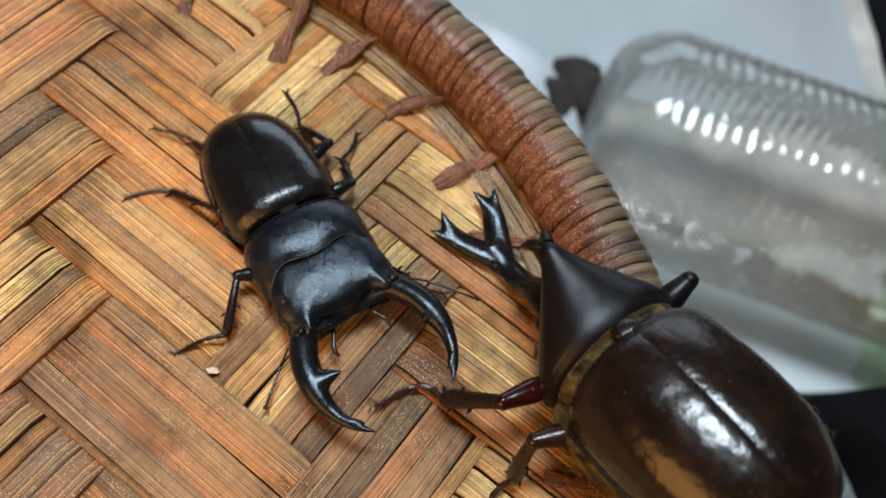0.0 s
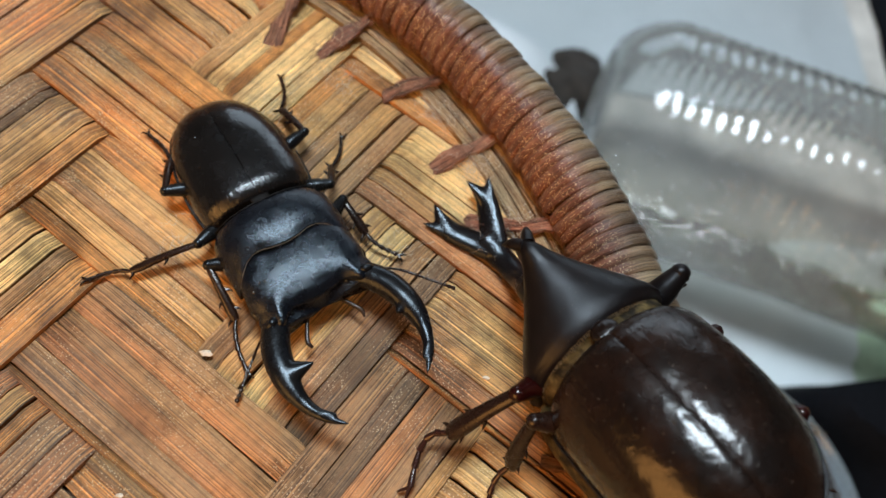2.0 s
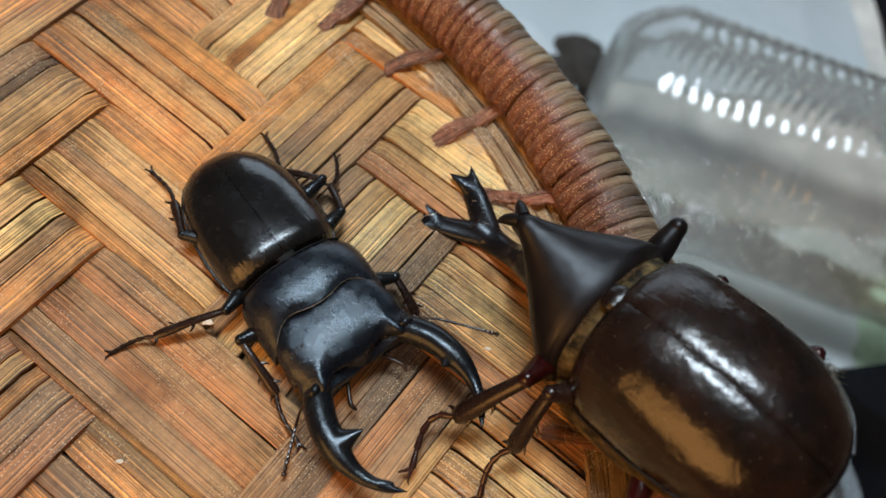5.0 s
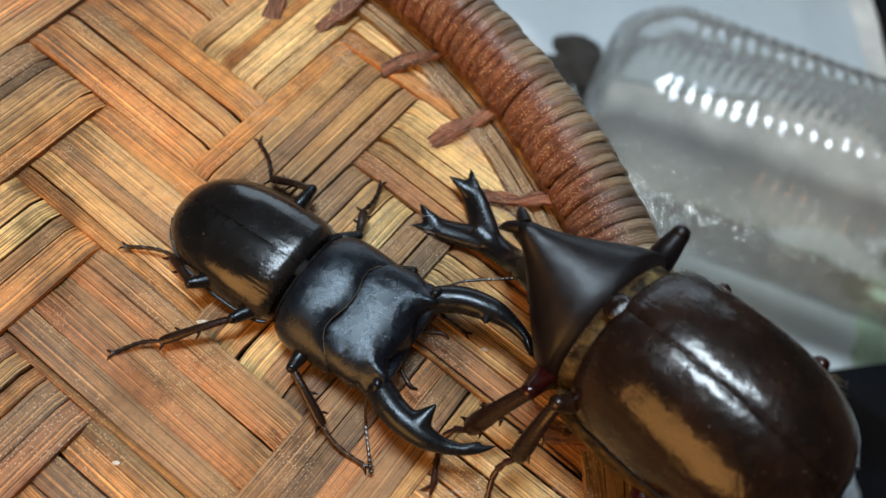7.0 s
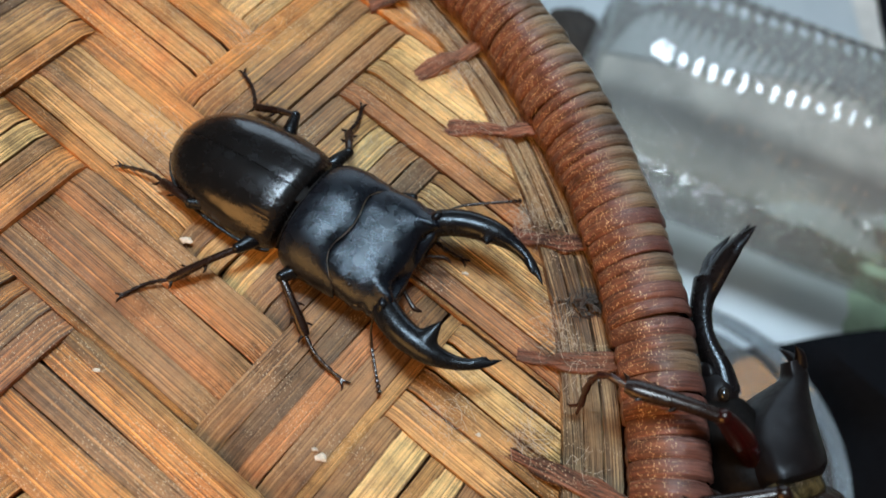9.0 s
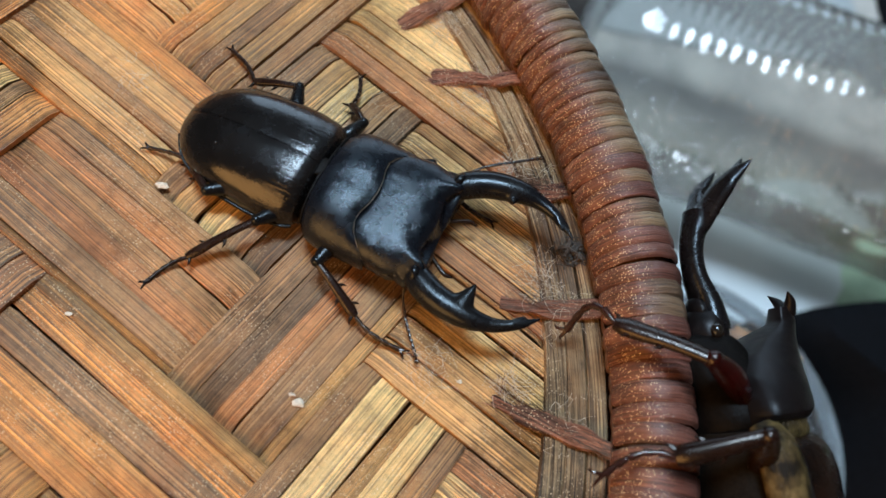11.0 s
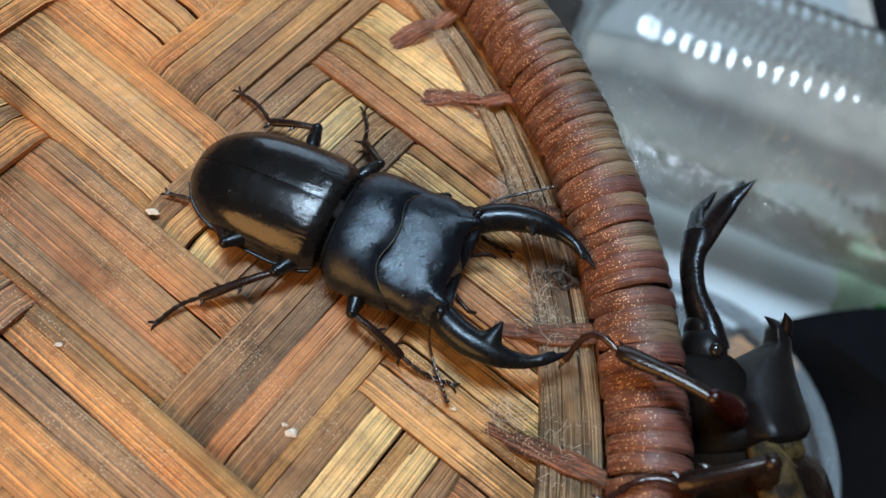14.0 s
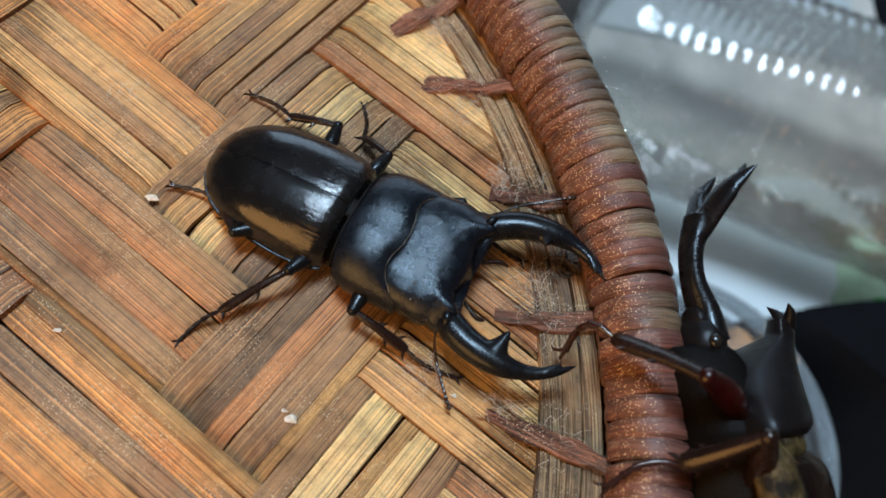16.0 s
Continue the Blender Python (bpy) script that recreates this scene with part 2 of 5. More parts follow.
def chitin(name, colour, rough, second, scale, bumps, spec=0.5, tint=(0.80, 0.91, 1.0), dust=0.0, dents=0.12, wrinkle=None, coat=None):
    m, t, p = nodes_of(name)
    n = noise_tex(t, coords(t, (160, 160, 160)), 1.0, 4)
    c = ramp(t, n.outputs["Fac"], [(0.35, colour), (0.7, second)]).outputs["Color"]
    if dust:
        v = add(t, "ShaderNodeTexVoronoi", Scale=1.0)
        t.links.new(coords(t, (900, 900, 900)).outputs["Vector"], v.inputs["Vector"])
        d = ramp(t, v.outputs["Distance"], [(0.05, (dust,) * 3), (0.11, (0, 0, 0))])
        c = mixed(t, d.outputs["Color"], c, (0.30, 0.24, 0.18))
    t.links.new(c, p.inputs["Base Color"])
    f = noise_tex(t, coords(t, (scale, scale, scale)), 1.0, 3)
    wear = noise_tex(t, coords(t, (420, 420, 420)), 1.0, 5, 0.65)
    r = ramp(t, wear.outputs["Fac"], [(0.34, (rough * 0.8,) * 3), (0.55, (rough,) * 3), (0.74, (rough + 0.14,) * 3)])
    t.links.new(r.outputs["Color"], p.inputs["Roughness"])
    p.inputs["Specular IOR Level"].default_value = spec
    p.inputs["Specular Tint"].default_value = (*tint, 1)
    if coat:
        p.inputs["Coat Weight"].default_value, p.inputs["Coat Roughness"].default_value = coat
    low = noise_tex(t, coords(t, (230, 230, 230)), 1.0, 3)
    b0 = add(t, "ShaderNodeBump", Strength=dents, Distance=0.0008)
    t.links.new(low.outputs["Fac"], b0.inputs["Height"])
    b1 = add(t, "ShaderNodeBump", Strength=bumps, Distance=0.00006)
    t.links.new(f.outputs["Fac"], b1.inputs["Height"])
    t.links.new(b0.outputs["Normal"], b1.inputs["Normal"])
    t.links.new(b1.outputs["Normal"], p.inputs["Normal"])
    if wrinkle:
        tc = t.nodes.new("ShaderNodeTexCoord")
        sep = t.nodes.new("ShaderNodeSeparateXYZ")
        t.links.new(tc.outputs["Object"], sep.inputs["Vector"])
        near = t.nodes.new("ShaderNodeMapRange")
        near.inputs["From Min"].default_value, near.inputs["From Max"].default_value = wrinkle
        t.links.new(sep.outputs["X"], near.inputs["Value"])
        wn = noise_tex(t, coords(t, (320, 2600, 320)), 1.0, 4)
        lines = t.nodes.new("ShaderNodeMath")
        lines.operation = "MULTIPLY"
        t.links.new(near.outputs["Result"], lines.inputs[0])
        t.links.new(wn.outputs["Fac"], lines.inputs[1])
        b2 = add(t, "ShaderNodeBump", Strength=0.40, Distance=0.0004)
        t.links.new(lines.outputs["Value"], b2.inputs["Height"])
        t.links.new(b1.outputs["Normal"], b2.inputs["Normal"])
        t.links.new(b2.outputs["Normal"], p.inputs["Normal"])
        b1 = b2
    if coat:
        t.links.new(b1.outputs["Normal"], p.inputs["Coat Normal"])
    return m


WARM = (1.0, 0.95, 0.9)
M_STAG = chitin("black_chitin", (0.004, 0.0036, 0.0035), 0.27, (0.007, 0.006, 0.0055), 6000, 0.10, 0.20, (0.88, 0.94, 1.0), wrinkle=(-0.0135, -0.0055), coat=(0.62, 0.11))
M_STAG_HEAD = chitin("satin_black_chitin", (0.003, 0.004, 0.006), 0.28, (0.006, 0.006, 0.008), 9000, 0.6, 0.29, (0.66, 0.84, 1.0), dents=0.14, coat=(0.28, 0.13))
M_STAG_MAND = chitin("polished_black_chitin", (0.004, 0.004, 0.005), 0.27, (0.008, 0.007, 0.006), 3000, 0.12, 0.28)
M_RHINO = chitin("brown_chitin", (0.004, 0.0024, 0.0019), 0.28, (0.014, 0.0058, 0.0032), 2500, 0.14, 0.10, WARM, 0.25, 0.34, (-0.012, -0.001), (0.65, 0.19))
M_RHINO_TOP = chitin("satin_brown_chitin", (0.0042, 0.0032, 0.0032), 0.40, (0.007, 0.0042, 0.0038), 5000, 0.5, 0.24, (0.92, 0.96, 1.0), 0.1, 0.14)
M_FOLD, _t, _p = nodes_of("golden_hairy_fold")
_n = noise_tex(_t, coords(_t, (300, 420, 420)), 1.0, 5, 0.65)
_c = ramp(_t, _n.outputs["Fac"], [(0.40, (0.008, 0.005, 0.002)), (0.53, (0.060, 0.039, 0.013)), (0.70, (0.150, 0.102, 0.038))])
_t.links.new(_c.outputs["Color"], _p.inputs["Base Color"])
_p.inputs["Roughness"].default_value = 0.6
_p.inputs["Specular IOR Level"].default_value = 0.15
bump(_t, noise_tex(_t, coords(_t, (700, 3200, 3200)), 1.0, 3).outputs["Fac"], _p, 0.6, 0.0003)
M_GOLD = plain("golden_margin", (0.085, 0.062, 0.036), 0.45, scale=2500, vary=0.5)
M_HORN = chitin("grained_black_horn", (0.004, 0.0035, 0.0038), 0.26, (0.008, 0.006, 0.006), 2600, 0.6, 0.36)
M_LEG = chitin("dark_leg_chitin", (0.008, 0.004, 0.003), 0.28, (0.018, 0.007, 0.004), 2500, 0.2, 0.4, WARM)
M_LEG_RED = chitin("red_brown_leg_chitin", (0.008, 0.0014, 0.0012), 0.20, (0.022, 0.0024, 0.0020), 2500, 0.2, 0.4, WARM)
M_TOE = chitin("glossy_red_toe_chitin", (0.022, 0.008, 0.006), 0.18, (0.045, 0.016, 0.010), 2500, 0.2, 0.5, WARM)
M_FUZZ = plain("golden_fuzz", (0.006, 0.0042, 0.0026), 0.8, spec=0.1, scale=2500, vary=0.6, bumpy=0.8)
M_HAIR = plain("golden_hair", (0.075, 0.048, 0.021), 0.6, scale=2500, vary=0.4)
M_NECK = plain("dark_fold", (0.003, 0.0021, 0.0016), 0.55, spec=0.08, scale=1500, vary=0.6, bumpy=0.5)
M_EYE = chitin("eye_black", (0.01, 0.008, 0.006), 0.08, (0.02, 0.014, 0.01), 900, 0.0)


# ---- mesh helpers ----
def part(name, bm, material, parent=None, label="", smooth=True, scale=MM, sharp=55):
    """Links a bmesh, drawn in millimetres, as one mesh object."""
    bmesh.ops.recalc_face_normals(bm, faces=bm.faces[:])
    if scale != 1:
        bmesh.ops.scale(bm, vec=(scale,) * 3, verts=bm.verts[:])
    me = bpy.data.meshes.new(name)
    bm.to_mesh(me)
    bm.free()
    if smooth:
        me.shade_smooth()
        me.set_sharp_from_angle(angle=radians(sharp))
    me.materials.append(material)
    ob = new(name, me)
    ob.parent = parent
    if label:
        ob["label"] = label
    return ob


def rings_mesh(rings, closed=True, cap=True, bm=None):
    """Joins rings of equal count by quads."""
    bm = bm or bmesh.new()
    vr = [[bm.verts.new(p) for p in r] for r in rings]
    n = len(rings[0])
    for a, b in zip(vr, vr[1:]):
        for i in range(n if closed else n - 1):
            j = (i + 1) % n
            bm.faces.new((a[i], a[j], b[j], b[i]))
    if cap and closed:
        for r in (vr[0], vr[-1]):
            mid = bm.verts.new(sum((v.co for v in r), Vector()) / n)
            for i in range(n):
                bm.faces.new((r[i], r[(i + 1) % n], mid))
    return bm


def smooth_line(points, steps):
    """Catmull-Rom through rows of numbers."""
    p = np.array(points, float)
    p = np.vstack([2 * p[0] - p[1], p, 2 * p[-1] - p[-2]])
    out = []
    for i in range(1, len(p) - 2):
        for s in range(steps):
            u = s / steps
            out.append(0.5 * (2 * p[i] + (p[i + 1] - p[i - 1]) * u + (2 * p[i - 1] - 5 * p[i] + 4 * p[i + 1] - p[i + 2]) * u * u
                              + (3 * p[i] - p[i - 1] - 3 * p[i + 1] + p[i + 2]) * u ** 3))
    out.append(p[-2])
    return np.array(out)


def tube(points, radii, flat=1.0, steps=4, sides=10, bm=None, up=(0, 0, 1)):
    """A tapered tube through points; flat squeezes it along up."""
    rows = smooth_line([(*p, r) for p, r in zip(points, radii)], steps)
    c, rad = rows[:, :3], np.maximum(rows[:, 3], 0.02)
    rings = []
    for i, q in enumerate(c):
        d = Vector(c[min(i + 1, len(c) - 1)] - c[max(i - 1, 0)]).normalized()
        u = Vector(up)
        if abs(d.dot(u)) > 0.95:
            u = Vector((1, 0, 0))
        s = d.cross(u).normalized()
        w = s.cross(d)
        rings.append([Vector(q) + float(rad[i]) * (math.cos(a) * s + flat * math.sin(a) * w) for a in (2 * math.pi * k / sides for k in range(sides))])
    return rings_mesh(rings, bm=bm)


def dome(sections, zbot, steps=4, sides=28, power=2.3, bulge=None, edge=0.0):
    """A body loft along x: rows of x, half width, top height. edge: height of the widest line."""
    rows = smooth_line(sections, steps)
    rings = []
    for x, w, zt in rows:
        w, zt = max(w, 0.15), max(zt, edge + 0.2)
        ring = []
        for k in range(sides):
            a = 2 * math.pi * k / sides
            cy, sz = math.cos(a), math.sin(a)
            y = w * math.copysign(abs(cy) ** (2 / power), cy)
            h = (zt - edge) if sz > 0 else (edge - zbot)
            z = edge + h * math.copysign(abs(sz) ** (2 / power), sz)
            ring.append(bulge(x, y, z, w) if bulge else (x, y, z))
        rings.append(ring)
    return rings_mesh(rings)


def half_dome(sections, side, edge, thick, steps=4, n=12, power=2.2, groove=0.35, roll=0.0):
    """One wing case: half of a dome from the middle seam to the side edge, with an underside."""
    rows = smooth_line(sections, steps)
    rings = []
    for x, w, zt in rows:
        w, zt = max(w, 0.2), max(zt, edge + 0.3)
        ring = []
        for k in range(n + 1):
            a = math.pi / 2 * (1 - k / n)
            y = w * abs(math.cos(a)) ** (2 / power)
            z = edge + (zt - edge) * abs(math.sin(a)) ** (2 / power)
            z -= roll * math.exp(-(y / 0.7) ** 2)
            if k == 0:
                y, z = 0.05, z - groove
            ring.append((x, side * y, z))
        ring.append((x, side * w * 0.93, edge - thick))
        ring.append((x, side * 0.05, edge - thick))
        rings.append(ring)
    return rings_mesh(rings)


def ball(centre, r, bm=None, seg=12):
    bm = bm or bmesh.new()
    made = bmesh.ops.create_uvsphere(bm, u_segments=seg, v_segments=seg * 2 // 3, radius=1.0)["verts"]
    for v in made:
        v.co = Vector((centre[0] + v.co.x * r[0], centre[1] + v.co.y * r[1], centre[2] + v.co.z * r[2]))
    return bm


# ---- room, table ----
def slab(name, x0, y0, z0, x1, y1, z1, material, kind="structure", label="", bevel=0.0):
    bm = bmesh.new()
    bmesh.ops.create_cube(bm, size=1.0)
    for v in bm.verts:
        v.co = Vector((x0 if v.co.x < 0 else x1, y0 if v.co.y < 0 else y1, z0 if v.co.z < 0 else z1))
    if bevel:
        bmesh.ops.bevel(bm, geom=bm.edges[:], offset=bevel, segments=2, affect="EDGES")
    ob = part(name, bm, material, None, label, smooth=False, scale=1)
    if kind:
        ob["kind"] = kind
    return ob


M_WALL = plain("wall_paint", (0.17, 0.15, 0.125), 0.9, scale=6, vary=0.06)
M_CEIL = plain("ceiling_paint", (0.20, 0.195, 0.185), 0.9, scale=5, vary=0.05)
M_FLOOR = plain("floor_boards", (0.22, 0.15, 0.10), 0.6, scale=9, vary=0.3)
M_TABLE = plain("grey_brown_tabletop", (0.47, 0.445, 0.405), 0.45, scale=45, vary=0.35, bumpy=0.1)
RX0, RX1, RY0, RY1, RZ0, RZ1 = -1.5, 1.6, -1.5, 1.6, -0.90, 1.00
slab("floor", RX0, RY0, RZ0 - 0.05, RX1, RY1, RZ0, M_FLOOR)
slab("ceiling", RX0 - 0.08, RY0 - 0.08, RZ1, RX1 + 0.08, RY1 + 0.08, RZ1 + 0.06, M_CEIL)
slab("wall_west", RX0 - 0.08, RY0, RZ0, RX0, RY1, RZ1, M_WALL)
slab("wall_east", RX1, RY0, RZ0, RX1 + 0.08, RY1, RZ1, M_WALL)
slab("wall_south", RX0, RY0 - 0.08, RZ0, RX1, RY0, RZ1, M_WALL)
bm = bmesh.new()
for wx0, wx1, wz0, wz1 in ((RX0, WIN_X0, RZ0, RZ1), (WIN_X1, RX1, RZ0, RZ1), (WIN_X0, WIN_X1, RZ0, WIN_Z0), (WIN_X0, WIN_X1, WIN_Z1, RZ1)):
    made = bmesh.ops.create_cube(bm, size=1.0)["verts"]
    for v in made:
        v.co = Vector((wx0 if v.co.x < 0 else wx1, RY1 if v.co.y < 0 else RY1 + 0.08, wz0 if v.co.z < 0 else wz1))
tagged(part("wall_north", bm, M_WALL, None, smooth=False, scale=1), kind="structure")
M_FRAME = plain("window_frame_paint", (0.6, 0.6, 0.58), 0.5, scale=20, vary=0.05)
win = new("window_1")
tagged(win, kind="structure")
mid_x = (WIN_X0 + WIN_X1) / 2
for nm, fx0, fx1, fz0, fz1 in (("window_frame", WIN_X0, WIN_X1, WIN_Z0, WIN_Z0 + 0.03), ("window_frame", WIN_X0, WIN_X1, WIN_Z1 - 0.03, WIN_Z1), ("window_frame", WIN_X0, WIN_X0 + 0.03, WIN_Z0 + 0.03, WIN_Z1 - 0.03),
                               ("window_frame", WIN_X1 - 0.03, WIN_X1, WIN_Z0 + 0.03, WIN_Z1 - 0.03), ("mullion", mid_x - 0.015, mid_x + 0.015, WIN_Z0 + 0.03, WIN_Z1 - 0.03)):
    q = slab(nm, fx0, RY1 + 0.002, fz0, fx1, RY1 + 0.015, fz1, M_FRAME, "", bevel=0.002)
    q.parent = win

table = new("table")
tagged(table, "grey-brown wooden table under the tray and bottle", "table")
top = slab("tabletop", -0.55, -0.45, TABLE_Z - 0.03, 0.75, 0.75, TABLE_Z, M_TABLE, "", bevel=0.004)
top.parent = table
for lx in (-0.5, 0.7):
    for ly in (-0.4, 0.7):
        lg = slab("leg", lx - 0.025, ly - 0.025, RZ0, lx + 0.025, ly + 0.025, TABLE_Z - 0.03, M_TABLE, "", bevel=0.003)
        lg.parent = table

M_GLOW, _t, _p = nodes_of("lamp_diffuser")
_p.inputs["Emission Color"].default_value = (0.86, 0.93, 1.0, 1)
_p.inputs["Emission Strength"].default_value = 6.0
M_LAMP = plain("lamp_housing", (0.7, 0.7, 0.7), 0.5, scale=20, vary=0.05)
for spot in LAMPS:
    lamp = new("ceiling_light")
    lamp.location = spot
    tagged(lamp, "flat white LED ceiling light, switched on", "ceiling light", "ceiling lights")
    for nm, hx, hy, z0, z1, mat in (("housing", 0.19, 0.13, 0.0, RZ1 - spot[2], M_LAMP), ("diffuser", 0.175, 0.115, -0.010, -0.001, M_GLOW)):
        q = slab(nm, -hx, -hy, z0, hx, hy, z1, mat, "", bevel=0.003)
        q.parent = lamp

# ---- the woven tray ----
CX, CY, RIM_R, TUBE_R, RIM_Z = -68.0, 12.0, 128.6, 7.1, 6.6
tray = new("woven_tray")
tray.matrix_world = pose(CX * MM, CY * MM, 0)
tagged(tray, "round brown woven bamboo tray with a rattan-wrapped rim", "tray")


def low_side(a):
    """One on the thinner, redder side of the rim, nought elsewhere."""
    d = (math.degrees(a) + 180) % 360 - 180
    return max(0.0, min(1.0, (24 - d) / 26)) * max(0.0, min(1.0, (d + 120) / 30))


def rim_r(a):
    """The rim is not quite round."""
    return RIM_R + 1.9 * math.cos(2 * (a - math.radians(60))) + 1.0 * low_side(a)


def lath_r(a):
    """Where the laths begin, inside the rim."""
    return 117.0 + 4.0 * math.sin(2 * (a - math.radians(22)))


def arc_strip(r0, r1, z0, z1, a0, a1, n, crown=0.06):
    """A flat strip along an arc round the tray's middle, in millimetres."""
    rings = []
    for i in range(n + 1):
        a = a0 + (a1 - a0) * i / n
        lo, wide = lath_r(a), rim_r(a) - 5.5 - lath_r(a)
        ra, rb = lo + wide * r0, lo + wide * r1
        sect = [(ra, z0 - 1.2), (ra + 0.12, z0 - 0.05), (ra + 0.3, z0), ((ra + rb) / 2, (z0 + z1) / 2 + crown), (rb - 0.3, z1), (rb - 0.12, z1 - 0.05), (rb, z1 - 1.2)]
        rings.append([(r * math.cos(a), r * math.sin(a), z) for r, z in sect])
    return rings_mesh(rings)


bm = bmesh.new()
bmesh.ops.create_circle(bm, cap_ends=True, segments=96, radius=RIM_R - 2)
ext = bmesh.ops.extrude_face_region(bm, geom=bm.faces[:])
for v in (g for g in ext["geom"] if isinstance(g, bmesh.types.BMVert)):
    v.co.z -= 1.4
for v in bm.verts:
    v.co.z -= 2.4
part("backing", bm, M_UNDER, tray, smooth=False)

rings = []
for i in range(144):
    a = 2 * math.pi * i / 144
    rings.append([((rim_r(a) + (6.1 - low_side(a)) * math.cos(b)) * math.cos(a), (rim_r(a) + (6.1 - low_side(a)) * math.cos(b)) * math.sin(a), RIM_Z + (6.1 - low_side(a)) * math.sin(b))
                  for b in (2 * math.pi * k / 12 for k in range(12))])
rings.append(rings[0])
part("rim_core", rings_mesh(rings, cap=False), M_CORE, tray)

# narrow laths bent along the inside of the rim
rnd = random.Random(4)
for k, (r0, r1) in enumerate(((0.0, 0.36), (0.37, 0.68), (0.69, 1.0))):
    for s in range(6):
        a0 = math.radians(-30 + 60 * s + 17 * k)
        arc = arc_strip(r0 + rnd.uniform(-0.04, 0.02), r1 + rnd.uniform(-0.02, 0.02), 1.6 + 0.5 * k, 2.0 + 0.6 * k, a0, a0 + math.radians(60.5), 26)
        part("lath", arc, M_LATH, tray)

# rattan wraps: one mesh for each of three looks, laid round the rim
WRAPS = 248
wrap_meshes = []
for v in range(4):
    r = random.Random(v)
    half = math.pi * RIM_R / WRAPS * (1.0 + 0.08 * r.random())
    rings = []
    for k in range(15):
        b = 2 * math.pi * k / 14 + math.pi
        rings.append([((TUBE_R + e) * math.cos(b), d + 0.55 * math.sin(b * 0.5) * (v - 1.5) * 0.4, (TUBE_R + e) * math.sin(b))
                      for d, e in ((-half, -0.50), (-half * 0.84, -0.04), (0, 0.12), (half * 0.84, -0.04), (half, -0.50))])
    bm = rings_mesh(rings, closed=False, cap=False)
    ob = part("rattan_wrap", bm, M_WRAP, tray)
    wrap_meshes.append(ob.data)
    bpy.data.objects.remove(ob)
for v in range(4):
    red = wrap_meshes[v].copy()
    red.materials.clear()
    red.materials.append(M_WRAP_RED)
    wrap_meshes.append(red)
a = math.radians(-25)
while a < math.radians(334):
    deg = math.degrees(a)
    pitch = (2.1 + 1.0 * low_side(a)) * rnd.uniform(0.9, 1.12) if deg < 85 else 3.5
    step = pitch / RIM_R
    a += step / 2
    ob = new("rattan_wrap", wrap_meshes[rnd.randrange(4) + (4 if rnd.random() < low_side(a) * 1.25 - 0.1 else 0)])
    ob.parent = tray
    grow = (1 + rnd.uniform(-0.03, 0.04)) * (1 - 0.13 * low_side(a))
    ob.matrix_local = Matrix.Translation((rim_r(a) * MM * math.cos(a), rim_r(a) * MM * math.sin(a), RIM_Z * MM)) @ pose(0, 0, 0, rnd.uniform(-2, 2), 0, math.degrees(a) + rnd.uniform(-3, 3)) @ Matrix.Diagonal((grow, pitch / (2 * math.pi * RIM_R / WRAPS), grow, 1))
    a += step / 2


# red raffia bindings from the weave over the laths to the rim
def binding(x0, y0, x1, y1, seed):
    """A flat ribbon of raffia with frayed edges, drawn along its own x axis."""
    r = random.Random(seed)
    length = math.hypot(x1 - x0, y1 - y0)
    rings = []
    for i in range(13):
        u = i / 12
        z = 0.3 + 2.5 * min(1, u * 2.2) + 3.4 * max(0, u - 0.62) / 0.38
        w = 1.4 + 0.4 * math.sin(u * 7 + seed) + r.uniform(-0.35, 0.35)
        y = 0.5 * math.sin(u * 5 + seed)
        k = r.uniform(-0.12, 0.12)
        rings.append([Vector((length * u, y + w * sd, z + h)) for sd, h in ((-1, -0.7), (-0.92, -0.02), (-0.45, 0.16 + k), (-0.1, 0.02), (0.35, 0.2 - k), (0.9, 0.0), (1, -0.7))])
    fray = bmesh.new()
    for _ in range(64):
        u = r.random()
        p0 = Vector((length * u, r.uniform(-1.6, 1.6), 0.5 + 2.5 * min(1, u * 2.2) + 3.4 * max(0, u - 0.62) / 0.38))
        d = Vector((r.gauss(0, 1.3), r.gauss(0, 0.6), r.uniform(0, 0.35)))
        tube([p0, p0 + d, p0 + d * 1.9 + Vector((0, r.gauss(0, 0.4), -0.1))], [0.05, 0.045, 0.02], bm=fray, steps=1, sides=4)
    ob = part("binding", rings_mesh(rings), M_BIND, tray)
    tagged(part("fray", fray, M_BIND, ob, "loose fibres on the raffia binding"), kind="stuff")
    ob.matrix_local = Matrix.Translation((x0 * MM, y0 * MM, 0)) @ pose(0, 0, 0, 0, 0, math.degrees(math.atan2(y1 - y0, x1 - x0)))
    return ob


STITCHES = ((20.4, 78.4, 33.5, 86.0), (26.3, 67.7, 43.5, 67.5), (38.6, 47.6, 52.0, 45.2), (39.3, 26.4, 56.0, 24.4), (38.0, 11.3, 55.5, 2.2), (-2.4, 102.8, 10.0, 111.3), (10.9, 94.4, 24.0, 98.2))
for k, (x0, y0, x1, y1) in enumerate(STITCHES):
    binding(x0 - CX, y0 - CY, x1 - CX, y1 - CY, k)
for k in range(24):
    a = math.radians(58 + 11.5 * k)
    binding(108 * math.cos(a), 108 * math.sin(a), 123 * math.cos(a + 0.04), 123 * math.sin(a + 0.04), k + 20)

# the weave: broad strips of four or five splints, over two and under two
ALONG = math.radians(-36.5)
DA = Vector((math.cos(ALONG), math.sin(ALONG), 0))
DN = Vector((-math.sin(ALONG), math.cos(ALONG), 0))


def row_edge(r):
    return 3.5 + 19.75 * (r - 1)


def col_edge(c):
    return -98.4 + 20.1 * c + (3.6 if c >= 4 else 0)


